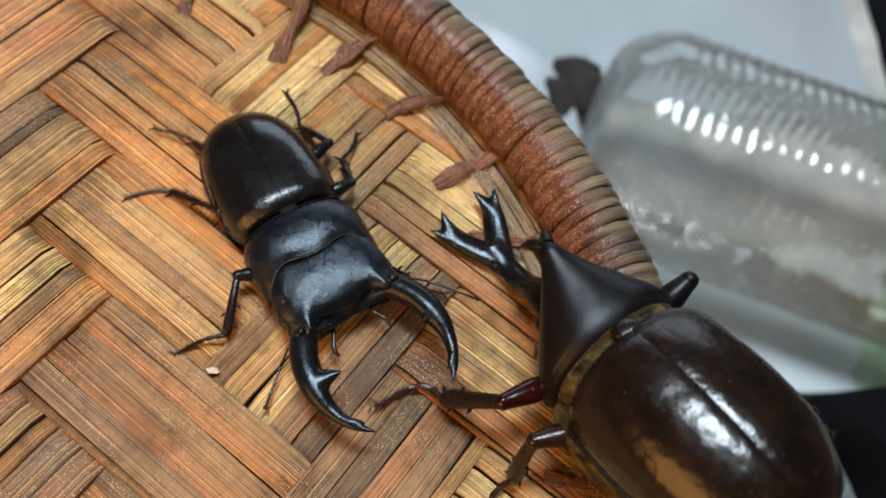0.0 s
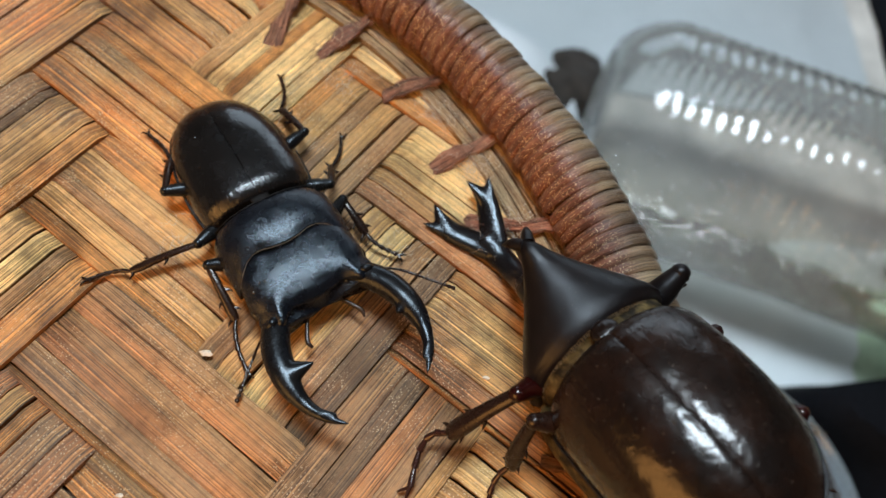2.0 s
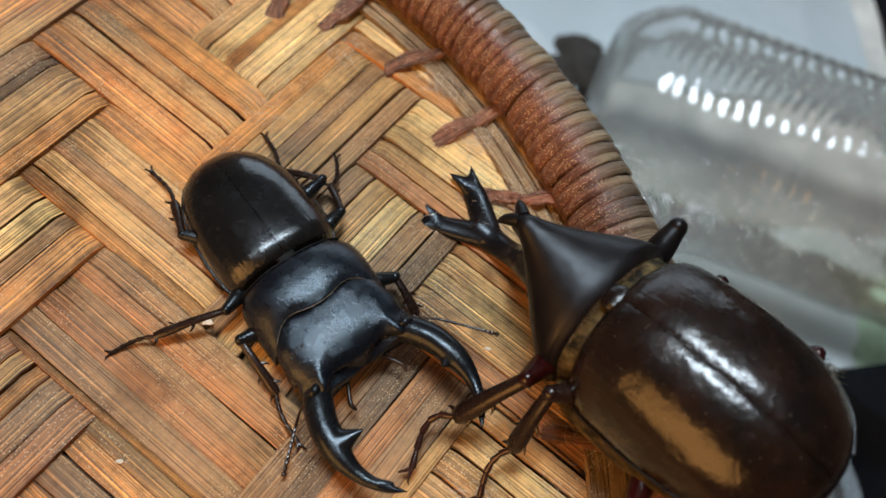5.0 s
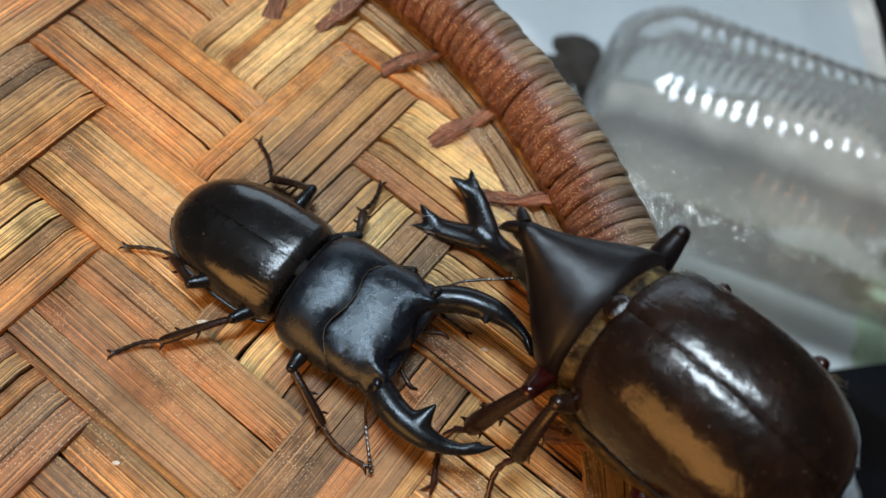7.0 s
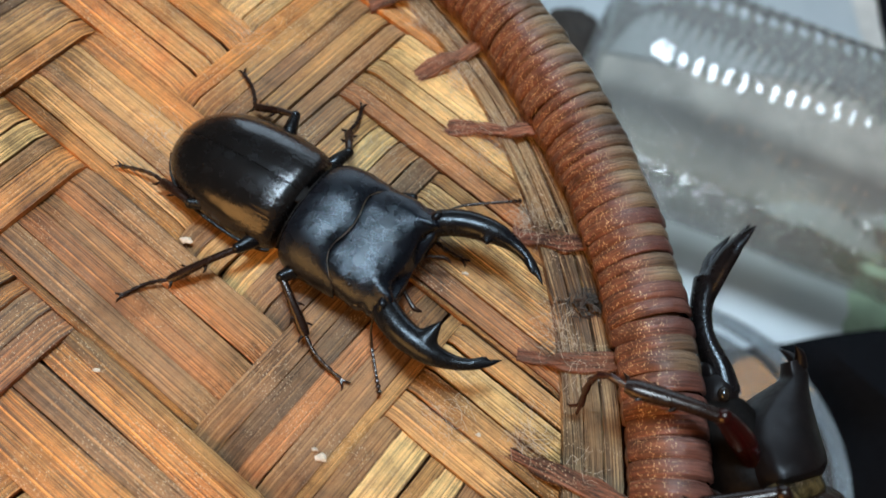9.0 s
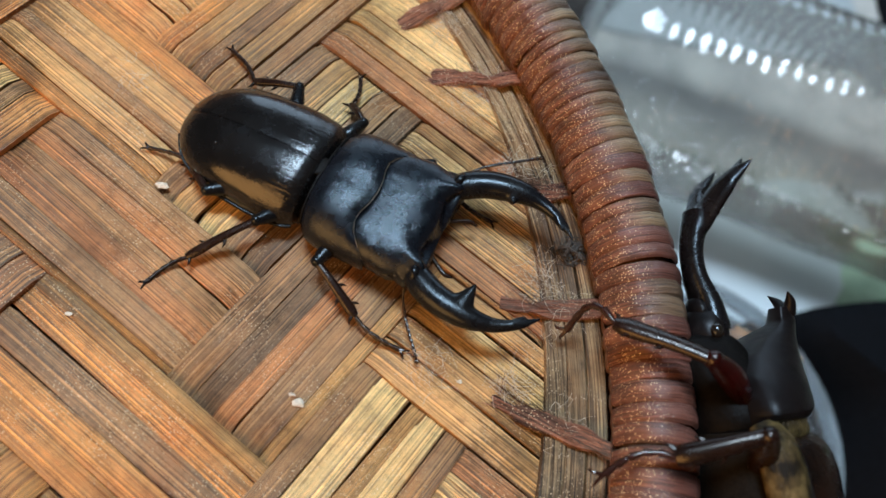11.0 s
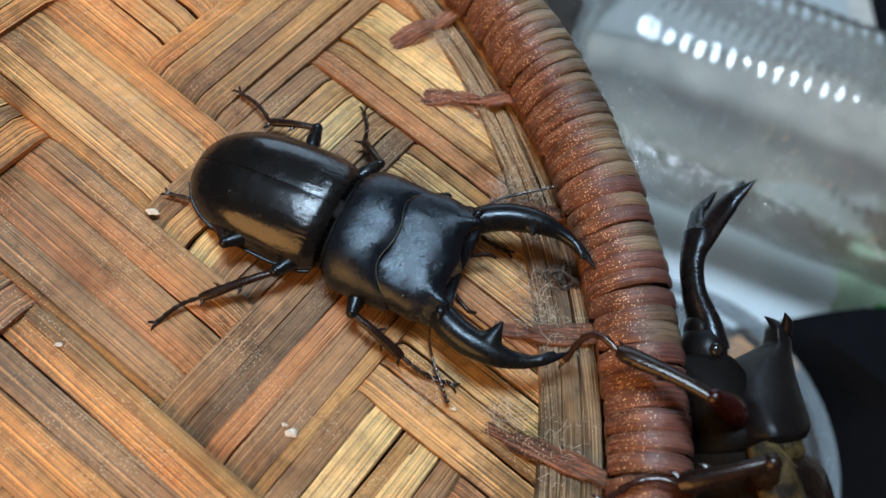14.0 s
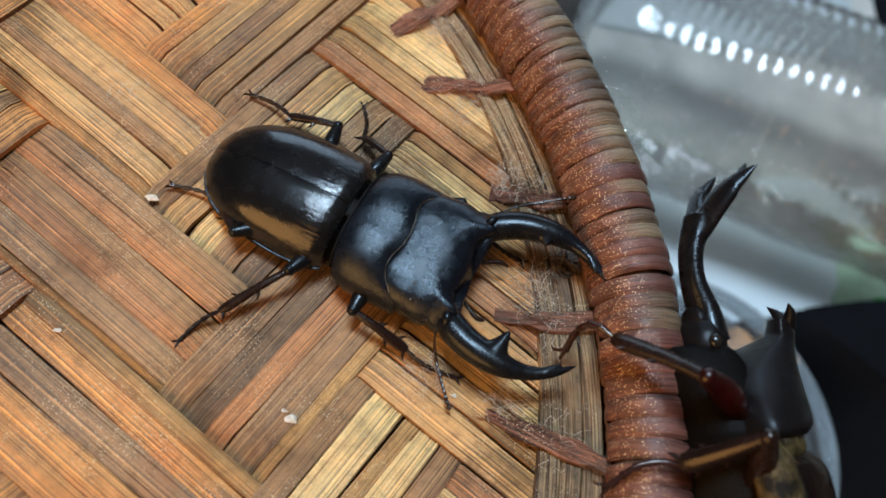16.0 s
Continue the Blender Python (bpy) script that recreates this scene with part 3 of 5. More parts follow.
splint_meshes = []
for v in range(6):
    r = random.Random(30 + v)
    bm = bmesh.new()
    rings = []
    for i in range(7):
        u = -1 + 2 * i / 6
        x = 0.5 * u
        x = 0.5 * (1.5 * u - 0.5 * u ** 3)
        arch = 0.45 * (1 - abs(u) ** 5) - 1.0 * abs(u) ** 9
        jl, jr = r.uniform(-0.025, 0.025), r.uniform(-0.025, 0.025)
        rings.append([(x, -0.5 + jl, arch - 0.9), (x, -0.497 + jl, arch - 0.05), (x, -0.48 + jl, arch), (x, r.uniform(-0.2, 0.2), arch + 0.02), (x, 0.48 + jr, arch), (x, 0.497 + jr, arch - 0.05), (x, 0.5 + jr, arch - 0.9)])
    rings_mesh(rings, closed=False, cap=False, bm=bm)
    ob = part("splint", bm, M_SPLINT, None, scale=1, smooth=False)
    ob.data.transform(Matrix.Diagonal((1, 1, MM, 1)))
    ob.data.shade_smooth()
    ob.data.set_sharp_from_angle(angle=radians(20))
    splint_meshes.append(ob.data)
    bpy.data.objects.remove(ob)


def inside(p):
    q = p - Vector((CX, CY, 0))
    return q.length < lath_r(math.atan2(q.y, q.x)) + 3.0


far_pieces = []


# tones of split bamboo: orange, tan, pale, red-brown, grey-brown, dark
TONES = {"o": (0.72, 0.355, 0.115), "t": (0.66, 0.400, 0.165), "p": (0.86, 0.610, 0.275), "r": (0.58, 0.285, 0.125), "g": (0.47, 0.280, 0.138), "d": (0.25, 0.16, 0.09)}
# splints of the floats in the trodden part of the tray: tone and share of the width, one after the other; c: laid across
# o1: a narrow orange splint, its colour painted in for a lit edge
FLOATS = {"a3,0": "o4 t3 t3 o2 o3", "c4,1": "t3 p3 o2 p4 p3", "c3,2": "o3 t4 g3 t4 g3", "a2,1": "o2 t3 g2 t4 o3", "c1,0": "g4 d2 t4 t3 o3", "c2,-1": "o5 o4 t3",
          "a4,3": "r3 t3 p3 p4 p3", "c2,3": "g3 t3 p3 g3 d3", "a1,2": "o1 g4 r3 g3 r3 g3", "a3,4": "o1 r3 t3 p3 p3 t2", "c1,4": "g4 d3 r3 g4 t2", "a2,5": "t4 t3 p4 t3",
          "a0,3": "o3 o3 g4 o3 t2", "c0,1": "t4 p3 g2 o4", "c0,5": "g3 p4 t2 p3 g3", "c4,5": "t3 p3 t3 g2", "a5,2": "o2 p3 t3 p3", "c5,0": "p3 t3 p4 o3", "a4,-1": "o4 t3 o3 p2"}


def lay(r, c, n0, n1, m0, m1, across):
    """The splints of one float: n is measured across rows, m along them; across turns the float to the columns."""
    known = FLOATS.get(("c" if across else "a") + f"{r},{c}", "").split()
    count = len(known) or rnd.choice((4, 5, 5, 6))
    tones = [q[0] for q in known] or [rnd.choice("oottpprgt") for _ in range(count)]
    cuts = [0.0]
    for i in range(count):
        cuts.append(cuts[-1] + (int(known[i][1]) * rnd.uniform(0.9, 1.1) if known else rnd.uniform(0.5, 1.6)))
    span0, span1, l0, l1 = (m0, m1, n0, n1) if across else (n0, n1, m0, m1)
    for i in range(count):
        s0 = span0 + (span1 - span0) * cuts[i] / cuts[-1]
        s1 = span0 + (span1 - span0) * cuts[i + 1] / cuts[-1]
        mid, wide = (s0 + s1) / 2, (s1 - s0) - rnd.choice((-0.12, -0.08, -0.02, 0.05, 0.20, 0.42))
        a, b = l0 - 1.0 + rnd.uniform(-0.5, 0.5), l1 + 1.0 + rnd.uniform(-0.5, 0.5)
        ends = []
        for u in np.linspace(a, b, 24):
            p = DA * mid + DN * u if across else DN * mid + DA * u
            if inside(p):
                ends.append(p)
        if len(ends) < 4:
            continue
        mid_p, d = (ends[0] + ends[-1]) / 2, ends[-1] - ends[0]
        turn = math.degrees(math.atan2(d.y, d.x)) + rnd.uniform(-0.8, 0.8)
        place = Matrix.Translation(((mid_p.x - CX) * MM, (mid_p.y - CY) * MM, rnd.uniform(-0.18, 0.12) * MM)) @ pose(0, 0, 0, rnd.uniform(-1.0, 1.0), 0, turn)
        far_pieces.append((-(mid_p.x + 0.4 * mid_p.y), place @ Matrix.Diagonal((d.length * MM, wide * MM, 1, 1)), rnd.randrange(6), TONES[tones[i]]))


for r in range(-6, 11):
    for c in range(-6, 13):
        if (c + r - 3) % 4 == 0:
            lay(r, c, row_edge(r), row_edge(r + 1), col_edge(c), col_edge(c + 2), False)
        if (c + r - 5) % 4 == 0:
            lay(r, c, row_edge(r), row_edge(r + 2), col_edge(c), col_edge(c + 1), True)
far_pieces.sort(key=lambda q: q[0])
for _, place, v, tone in far_pieces[:300]:
    ob = new("splint", splint_meshes[v])
    ob.color = (*tone, 1)
    ob.parent = tray
    ob.matrix_local = place
verts, faces = [], []
for _, place, v, tone in far_pieces[300:]:
    base = len(verts)
    verts += [place @ q.co for q in splint_meshes[v].vertices]
    faces += [[base + i for i in q.vertices] for q in splint_meshes[v].polygons]
me = bpy.data.meshes.new("far_splints")
me.from_pydata(verts, [], faces)
me.materials.append(M_SPLINT)
ob = new("far_splints", me)
ob.color = (*TONES["t"], 1)
ob.parent = tray
ob["kind"] = "stuff"

# wisps of fibre caught along the laths
M_WISP = plain("plant_fibre", (0.56, 0.47, 0.36), 0.8, scale=900, vary=0.3)
wr = random.Random(12)
bm = bmesh.new()
for wx, wy, wn in ((22, 91, 26), (29, 80, 34), (36, 68, 30), (33, 62, 10), (42, 50, 34), (48, 47, 26), (47, 29, 30), (50, 24, 30), (46, 33, 10), (40, 13, 16), (27, 15, 12), (49, 8, 16), (-22, 60, 10), (4, 96, 12), (-10, 82, 8), (16, 61, 8)):
    for _ in range(wn * 3):
        p0 = Vector((wx - CX + wr.gauss(0, 1.8), wy - CY + wr.gauss(0, 1.8), wr.uniform(0.8, 3.0)))
        d = wr.uniform(0, 6.28)
        pts = [p0]
        for _ in range(3):
            d += wr.gauss(0, 0.7)
            pts.append(pts[-1] + Vector((math.cos(d), math.sin(d), wr.gauss(0, 0.35))) * wr.uniform(0.5, 1.6))
        for q in pts:
            q.z = max(0.6, q.z)
        rr = wr.uniform(0.012, 0.034)
        tube(pts, [rr] * 4, bm=bm, steps=2, sides=4)
tagged(part("fibre_fluff", bm, M_WISP, tray), kind="stuff")

# small crumbs, and a tuft of dark fibres on the laths
M_CRUMB = plain("pale_crumb", (0.62, 0.52, 0.40), 0.8, scale=2500, vary=0.3, bumpy=0.6)
for k, (cx, cy, size, flat) in enumerate(((9.8, 8.3, 1.0, 0.6), (-14.8, 41.1, 0.9, 0.7), (30.5, 39.5, 0.6, 0.8), (8.6, 9.4, 0.5, 0.8), (-24.0, 19.0, 0.5, 0.7), (33.0, 13.0, 0.5, 0.7))):
    bm = bmesh.new()
    bmesh.ops.create_icosphere(bm, subdivisions=2, radius=1.0)
    for v in bm.verts:
        n = 1 + 0.6 * noise.noise(v.co * 1.6 + Vector((k * 7, 0, 0)))
        v.co = Vector((v.co.x * size * n, v.co.y * size * 0.6 * n, v.co.z * size * flat * 0.6 * n))
    cr = part("crumb", bm, M_CRUMB, None)
    cr.location = Vector((cx, cy, 0.75)) * MM
    tagged(cr, "tiny pale crumb of plant litter on the weave", "crumb", "crumbs on the tray")
M_TUFT = plain("dark_fibre", (0.045, 0.035, 0.028), 0.8, scale=900, vary=0.4)
bm = bmesh.new()
for _ in range(90):
    p0 = Vector((50.4 - CX + wr.gauss(0, 1.3), 34.6 - CY + wr.gauss(0, 0.9), wr.uniform(2.4, 3.8)))
    d = wr.gauss(0.5, 0.8)
    pts = [p0]
    for _ in range(3):
        d += wr.gauss(0, 0.5)
        pts.append(pts[-1] + Vector((math.cos(d), math.sin(d), wr.gauss(0, 0.3))) * wr.uniform(0.4, 1.1))
    tube(pts, [wr.uniform(0.06, 0.16)] * 4, bm=bm, steps=2, sides=5)
tagged(part("dark_tuft", bm, M_TUFT, tray), kind="stuff")

# the tray rests on a box
M_CARD = plain("cardboard", (0.38, 0.25, 0.14), 0.85, scale=60, vary=0.15)
box = slab("cardboard_box", -0.128, -0.048, TABLE_Z, -0.008, 0.072, -0.0039, M_CARD, "", bevel=0.002)
tagged(box, "closed brown cardboard box under the woven tray", "box")


# ---- beetles ----
def claws(bm, tip, way, size):
    s = Vector((-way.y, way.x, 0))
    for k in (-1, 1):
        tube([tip, tip + way * size + s * k * size * 0.5, tip + way * size * 1.3 + s * k * size * 0.9 - Vector((0, 0, size * 0.5))], [size * 0.22, size * 0.16, 0.02], bm=bm, steps=2, sides=6)


def leg(thing, name, hip, knee, ankle, foot, thick, m_femur, m_lower, spines=3, shin=1.0, m_foot=None, curl=0.08):
    """A leg: the femur with the tibia and the jointed tarsus under it; its origin is the hip."""
    hip, knee, ankle, foot = (Vector(p) for p in (hip, knee, ankle, foot))
    z = Vector((0, 0, 1))
    f = tube([(0, 0, 0), (knee - hip) * 0.5 + z * thick * 0.3, knee - hip], [thick * 0.8, thick * 1.15, thick * 0.75], bm=None, steps=4)
    ball(knee - hip, (thick * 0.8,) * 3, f, 8)
    femur = part("leg", f, m_femur, thing)
    femur.location = hip * MM
    k, a = knee - hip, ankle - hip
    side = (a - k).cross(z).normalized()
    tb = tube([k, k.lerp(a, 0.4) + z * 0.3, k.lerp(a, 0.85), a], [thick * 0.5 * shin, thick * 0.58 * shin, thick * 0.72 * shin, thick * 0.5 * shin], flat=0.7)
    for i in range(spines):
        q = k.lerp(a, 0.45 + 0.5 * i / max(1, spines - 1))
        sd = side * (1 if i % 2 else -1)
        tube([q, q + sd * thick * 0.9 + (a - k).normalized() * thick * 0.4, q + sd * thick * 1.3 + (a - k).normalized() * thick * 0.9], [thick * 0.3, thick * 0.2, 0.03], bm=tb, steps=2, sides=6)
    bmesh.ops.translate(tb, verts=tb.verts[:], vec=-k)
    part("tibia", tb, m_lower, femur).location = k * MM
    ta = bmesh.new()
    ft = foot - hip
    bend = side * (curl * (ft - a).length)
    last = a
    for i in range(1, 6):
        u = i / 5
        q = a.lerp(ft, u) + bend * math.sin(math.pi * u ** 0.85)
        tube([last, last.lerp(q, 0.6), q], [thick * 0.22, thick * 0.33, thick * 0.36], bm=ta, steps=2, sides=7)
        last = q
    w = (ft - a)
    w.z = 0
    claws(ta, last, w.normalized(), thick * 0.9)
    bmesh.ops.translate(ta, verts=ta.verts[:], vec=-a)
    part("tarsus", ta, m_foot or m_lower, femur).location = a * MM
    femur["joints"] = [*k, *a, *ft]
    return femur


def welded(ob, voxel, rounds):
    """Melts the overlapping forms of one part into one skin and softens it."""
    rm = ob.modifiers.new("weld", "REMESH")
    rm.mode, rm.voxel_size, rm.use_smooth_shade = "VOXEL", voxel * MM, True
    sm = ob.modifiers.new("soften", "SMOOTH")
    sm.factor, sm.iterations = 0.5, rounds
    return ob


def bent_head(bm, degrees=2.6, at=6.0):
    """The head is carried slightly turned to one side."""
    bmesh.ops.rotate(bm, verts=bm.verts[:], cent=(at, 0, 0), matrix=Matrix.Rotation(radians(degrees), 3, "Z"))
    return bm


def seam_x(y):
    """How far the front edge of the pronotum lies ahead of its middle, for a distance from the middle line."""
    return float(np.interp(abs(y), (0, 2, 4, 5.5, 7, 8.4, 9.6, 10.6), (0.0, -0.2, -0.8, -0.9, -0.3, 1.0, 2.5, 3.3)))


def bead_line(points, radius, bm=None):
    return tube(points, [radius] * len(points), steps=3, sides=6, bm=bm)


def make_stag():
    st = new("stag_beetle")
    tagged(st, "glossy black stag beetle with long toothed jaws on the woven tray", "beetle")
    ely = [(-29.6, 0.8, 4.3), (-28.9, 3.6, 5.6), (-26.8, 6.4, 7.2), (-23.5, 8.4, 8.6), (-19, 9.6, 9.7), (-13, 10.1, 10.4), (-8.6, 9.9, 10.5), (-6.8, 9.5, 10.2), (-5.7, 8.9, 9.6), (-5.3, 8.2, 8.6)]
    for side in (1, -1):
        wc = half_dome(ely, side, 4.0, 0.8, groove=0.10, power=2.15, n=22, steps=6)
        part("wing_case", wc, M_STAG, st)
        rim = [(x, side * (w + 0.05), 3.9) for x, w, _ in ely[1:-1]]
        part("wing_case_margin", bead_line(rim, 0.34), M_STAG_MAND, st, "thin raised rim of the wing case")
    part("abdomen", dome([(-27.5, 2, 4.4), (-24, 6.5, 4.8), (-14, 8.8, 5.0), (-5, 7.8, 5.0)], 1.4, edge=3.0), M_LEG, st)
    b = bmesh.new()
    ball((-5.5, 0, 9.0), (1.2, 1.7, 0.25), b, 16)
    part("scutellum", b, M_NECK, st)
    waist = dome([(-6.2, 7.2, 7.4), (-4.6, 7.6, 7.6), (-3.2, 8.2, 8.0)], 2.4, edge=4.0)
    part("waist", waist, M_NECK, st, "dark fold between wing cases and pronotum")

    def prono(x, y, z, w):
        k = max(0.0, min(1.0, (x + 1.0) / 5.0))
        back = max(0.0, min(1.0, (-2.0 - x) / 2.6))
        dip = 0.22 * math.exp(-(y / 1.1) ** 2) * max(0.0, 1 - ((x - 0.3) / 4.0) ** 2) if z > 6 else 0
        return (x + k * k * seam_x(y) + back * 0.9 * (abs(y) / 10.0) ** 2.5, y, z - dip)
    shield = [(-4.9, 7.6, 7.6), (-4.75, 8.6, 8.6), (-4.1, 9.4, 9.5), (-2.2, 10.2, 10.2), (0.4, 10.6, 10.5), (2.6, 10.5, 10.3), (3.9, 10.4, 9.95), (4.35, 10.3, 9.75), (4.4, 10.1, 9.3)]
    part("pronotum", dome(shield, 2.2, power=2.35, bulge=prono, edge=4.6, sides=72, steps=5), M_STAG_HEAD, st)
    line = []
    for k in range(25):
        y = 9.6 * (k - 12) / 12
        top = 4.6 + (9.55 - 4.6) * (1 - (abs(y) / 10.3) ** 2.35) ** (1 / 2.35)
        line.append((4.35 + seam_x(y), y, top + 0.05))
    part("front_margin", bead_line(line, 0.11), M_GOLD, st, "fine golden margin of the pronotum")
    line = []
    for k in range(25):
        y = 8.8 * (k - 12) / 12
        top = 4.6 + (9.0 - 4.6) * (1 - (abs(y) / 9.3) ** 2.35) ** (1 / 2.35)
        line.append((-4.72 + 0.9 * (abs(y) / 10.0) ** 2.5, y, top))
    part("rear_margin", bead_line(line, 0.20), M_NECK, st, "raised rear rim of the pronotum")

    def front_x(y):
        return float(np.interp(abs(y), (0, 2.5, 4.6, 5.8, 7.0, 8.4, 9.4, 10.4), (-0.7, -1.0, -1.3, -0.5, 0.5, 0.9, 0.5, -0.6)))

    def skull(x, y, z, w):
        k = max(0.0, min(1.0, (x - 9.0) / 5.6))
        back = max(0.0, (6.0 - x) / 3.2)
        ay = abs(y)
        if z > 5.6:
            z -= 0.6 * math.exp(-(ay / 5.0) ** 4) * k ** 1.5
            z += 0.55 * math.exp(-((ay - 7.0 + 1.2 * (1 - k)) / 0.9) ** 2) * max(0.0, (x - 10.2) / 4.8)
            z -= 0.5 * math.exp(-((ay - 8.9) / 0.6) ** 2) * k * k
            z += 0.10 * noise.noise(Vector((x * 0.5, y * 0.5, 3)))
        y += math.copysign(0.5 * math.exp(-((x - 13.6) / 1.3) ** 2) - 0.35 * math.exp(-((x - 10.0) / 1.5) ** 2), y) * (ay / w) ** 4
        return (x + k * k * front_x(y) + back * seam_x(y), y, z)
    hd = dome([(3.0, 9.0, 8.2), (4.4, 9.6, 9.0), (7.0, 9.9, 9.3), (10.0, 9.9, 9.25), (12.6, 9.8, 9.0), (14.2, 9.7, 8.6), (15.0, 9.5, 8.0), (15.25, 9.2, 7.0)], 2.4, power=3.2, bulge=skull, edge=5.2, sides=112, steps=6)
    part("head", bent_head(hd), M_STAG_HEAD, st)
    for dx, dy, dz, rr in ((9.6, 2.6, 9.05, 0.30), (9.9, 1.8, 9.05, 0.22), (11.2, -1.6, 8.55, 0.38), (8.4, -5.9, 8.9, 0.36), (8.2, -6.8, 8.8, 0.30), (10.8, 5.2, 8.75, 0.24), (12.0, 3.4, 8.4, 0.26), (9.0, -8.2, 8.2, 0.42), (-21.0, -4.2, 8.9, 0.22), (-15.0, -6.0, 9.2, 0.2), (3.4, 9.0, 7.4, 0.34), (4.6, 9.2, 7.2, 0.28), (12.4, -9.3, 6.6, 0.4)):
        dr = bmesh.new()
        ball((dx, dy, dz), (rr, rr, rr * 0.7), dr, 10)
        part("dew_drop", dr, M_EYE, st)
    for side in (1, -1):
        for cy, cx in ((1.4, 13.6), (3.6, 13.4), (5.2, 13.9)):
            kn = bmesh.new()
            ball((cx, side * cy, 6.3), (0.8, 0.75, 0.9), kn, 10)
            part("mouth_knob", bent_head(kn), M_STAG_MAND, st)
    lab = bmesh.new()
    ball((13.2, 0, 4.6), (1.6, 3.8, 0.9), lab)
    part("upper_lip", bent_head(lab), M_STAG_HEAD, st)
    for side in (1, -1):
        md = tube([(13.6, side * 7.0, 6.0), (15.6, side * 8.8, 6.4), (18.4, side * 10.2, 6.8), (21.4, side * 10.9, 7.1), (24.4, side * 11.2, 7.2), (27.2, side * 10.9, 7.2), (29.6, side * 10.1, 7.3), (32.0, side * 8.7, 7.5), (34.2, side * 6.8, 7.8)],
                  [2.0, 2.3, 2.3, 2.2, 1.85, 1.3, 1.0, 0.72, 0.16], flat=0.86, sides=18)
        reach = 1.0 if side < 0 else 0.62
        tube([(22.4 + q * 0.36, side * (11.2 - 1.6 * q * reach), 7.0 + 0.56 * q * reach) for q in range(4)], [2.6, 1.9, 1.0, 0.2], bm=md, flat=0.75, sides=14)
        tube([(30.4, side * 9.6, 7.4), (31.3, side * 8.4, 7.7), (31.9, side * 7.6, 7.9)], [0.9, 0.5, 0.2], bm=md, sides=8)
        ball((15.6, side * 8.9, 6.4), (2.0, 2.0, 2.0), md, 18)
        jaw = part("mandible", bent_head(md), M_STAG_MAND, st, "curved jaw with one large inner tooth")
        welded(jaw, 0.22, 12)
        cond = tube([(13.7, side * 7.0, 7.3), (14.5, side * 8.6, 8.1), (14.7, side * 10.0, 6.8)], [0.55, 0.75, 0.4], sides=9)
        part("jaw_joint", bent_head(cond), M_STAG_MAND, st)
        eb = bmesh.new()
        ball((10.6, side * 9.6, 5.4), (1.5, 0.9, 1.1), eb)
        part("eye", bent_head(eb), M_EYE, st)
        if side > 0:
            stem = [(13.6, 9.6, 5.2), (16.4, 12.8, 6.2), (19.2, 15.0, 6.4)]
            go = (0.62, 0.42, 0.05)
        else:
            stem = [(13.4, -8.8, 4.8), (14.2, -11.2, 3.0), (15.6, -13.4, 1.8)]
            go = (0.52, -0.62, -0.04)
        an = tube(stem, [0.26, 0.20, 0.28], steps=4, sides=7)
        last = Vector(stem[-1])
        for i in range(9):
            q = last + Vector(go)
            tube([last, last.lerp(q, 0.6), q], [0.16, 0.26 + 0.06 * max(0, i - 5), 0.22], bm=an, steps=2, sides=6)
            last = q
        part("antenna", bent_head(an), M_LEG, st)
        pl = tube([(14.2, side * 2.6, 3.6), (16.8, side * 4.2, 3.2), (18.4, side * 5.0, 3.0), (19.6, side * 4.8, 2.9)], [0.4, 0.35, 0.4, 0.2], sides=7)
        part("palp", bent_head(pl), M_LEG, st)
    legs = {
        "HL": leg(st, "hind", (-14, 5.5, 3.4), (-19.0, 11.6, 5.2), (-27.0, 12.4, 2.4), (-34.5, 15.5, 0.9), 1.15, M_STAG_MAND, M_LEG),
        "ML": leg(st, "mid", (-7, 6, 3.4), (-7.6, 12.6, 5.2), (-9.6, 18.6, 2.4), (-10.5, 25.0, 0.9), 1.15, M_STAG_MAND, M_LEG),
        "FL": leg(st, "front", (3, 6.5, 3.4), (7.5, 11.8, 5.2), (14.0, 12.6, 2.4), (20.0, 14.5, 0.9), 1.2, M_STAG_MAND, M_LEG, 4),
        "HR": leg(st, "hind", (-14, -5.5, 3.4), (-19.0, -11.0, 5.2), (-25.5, -8.6, 2.4), (-33.0, -9.0, 0.9), 1.15, M_STAG_MAND, M_LEG),
        "MR": leg(st, "mid", (-7, -6, 3.4), (-10.5, -11.5, 5.2), (-19.0, -19.0, 2.4), (-24.5, -23.0, 0.9), 1.15, M_STAG_MAND, M_LEG),
        "FR": leg(st, "front", (2, -6.5, 3.4), (2.5, -12.6, 5.2), (11.0, -17.0, 2.4), (19.0, -19.0, 0.9), 1.2, M_STAG_MAND, M_LEG, 4),
    }
    return st, legs


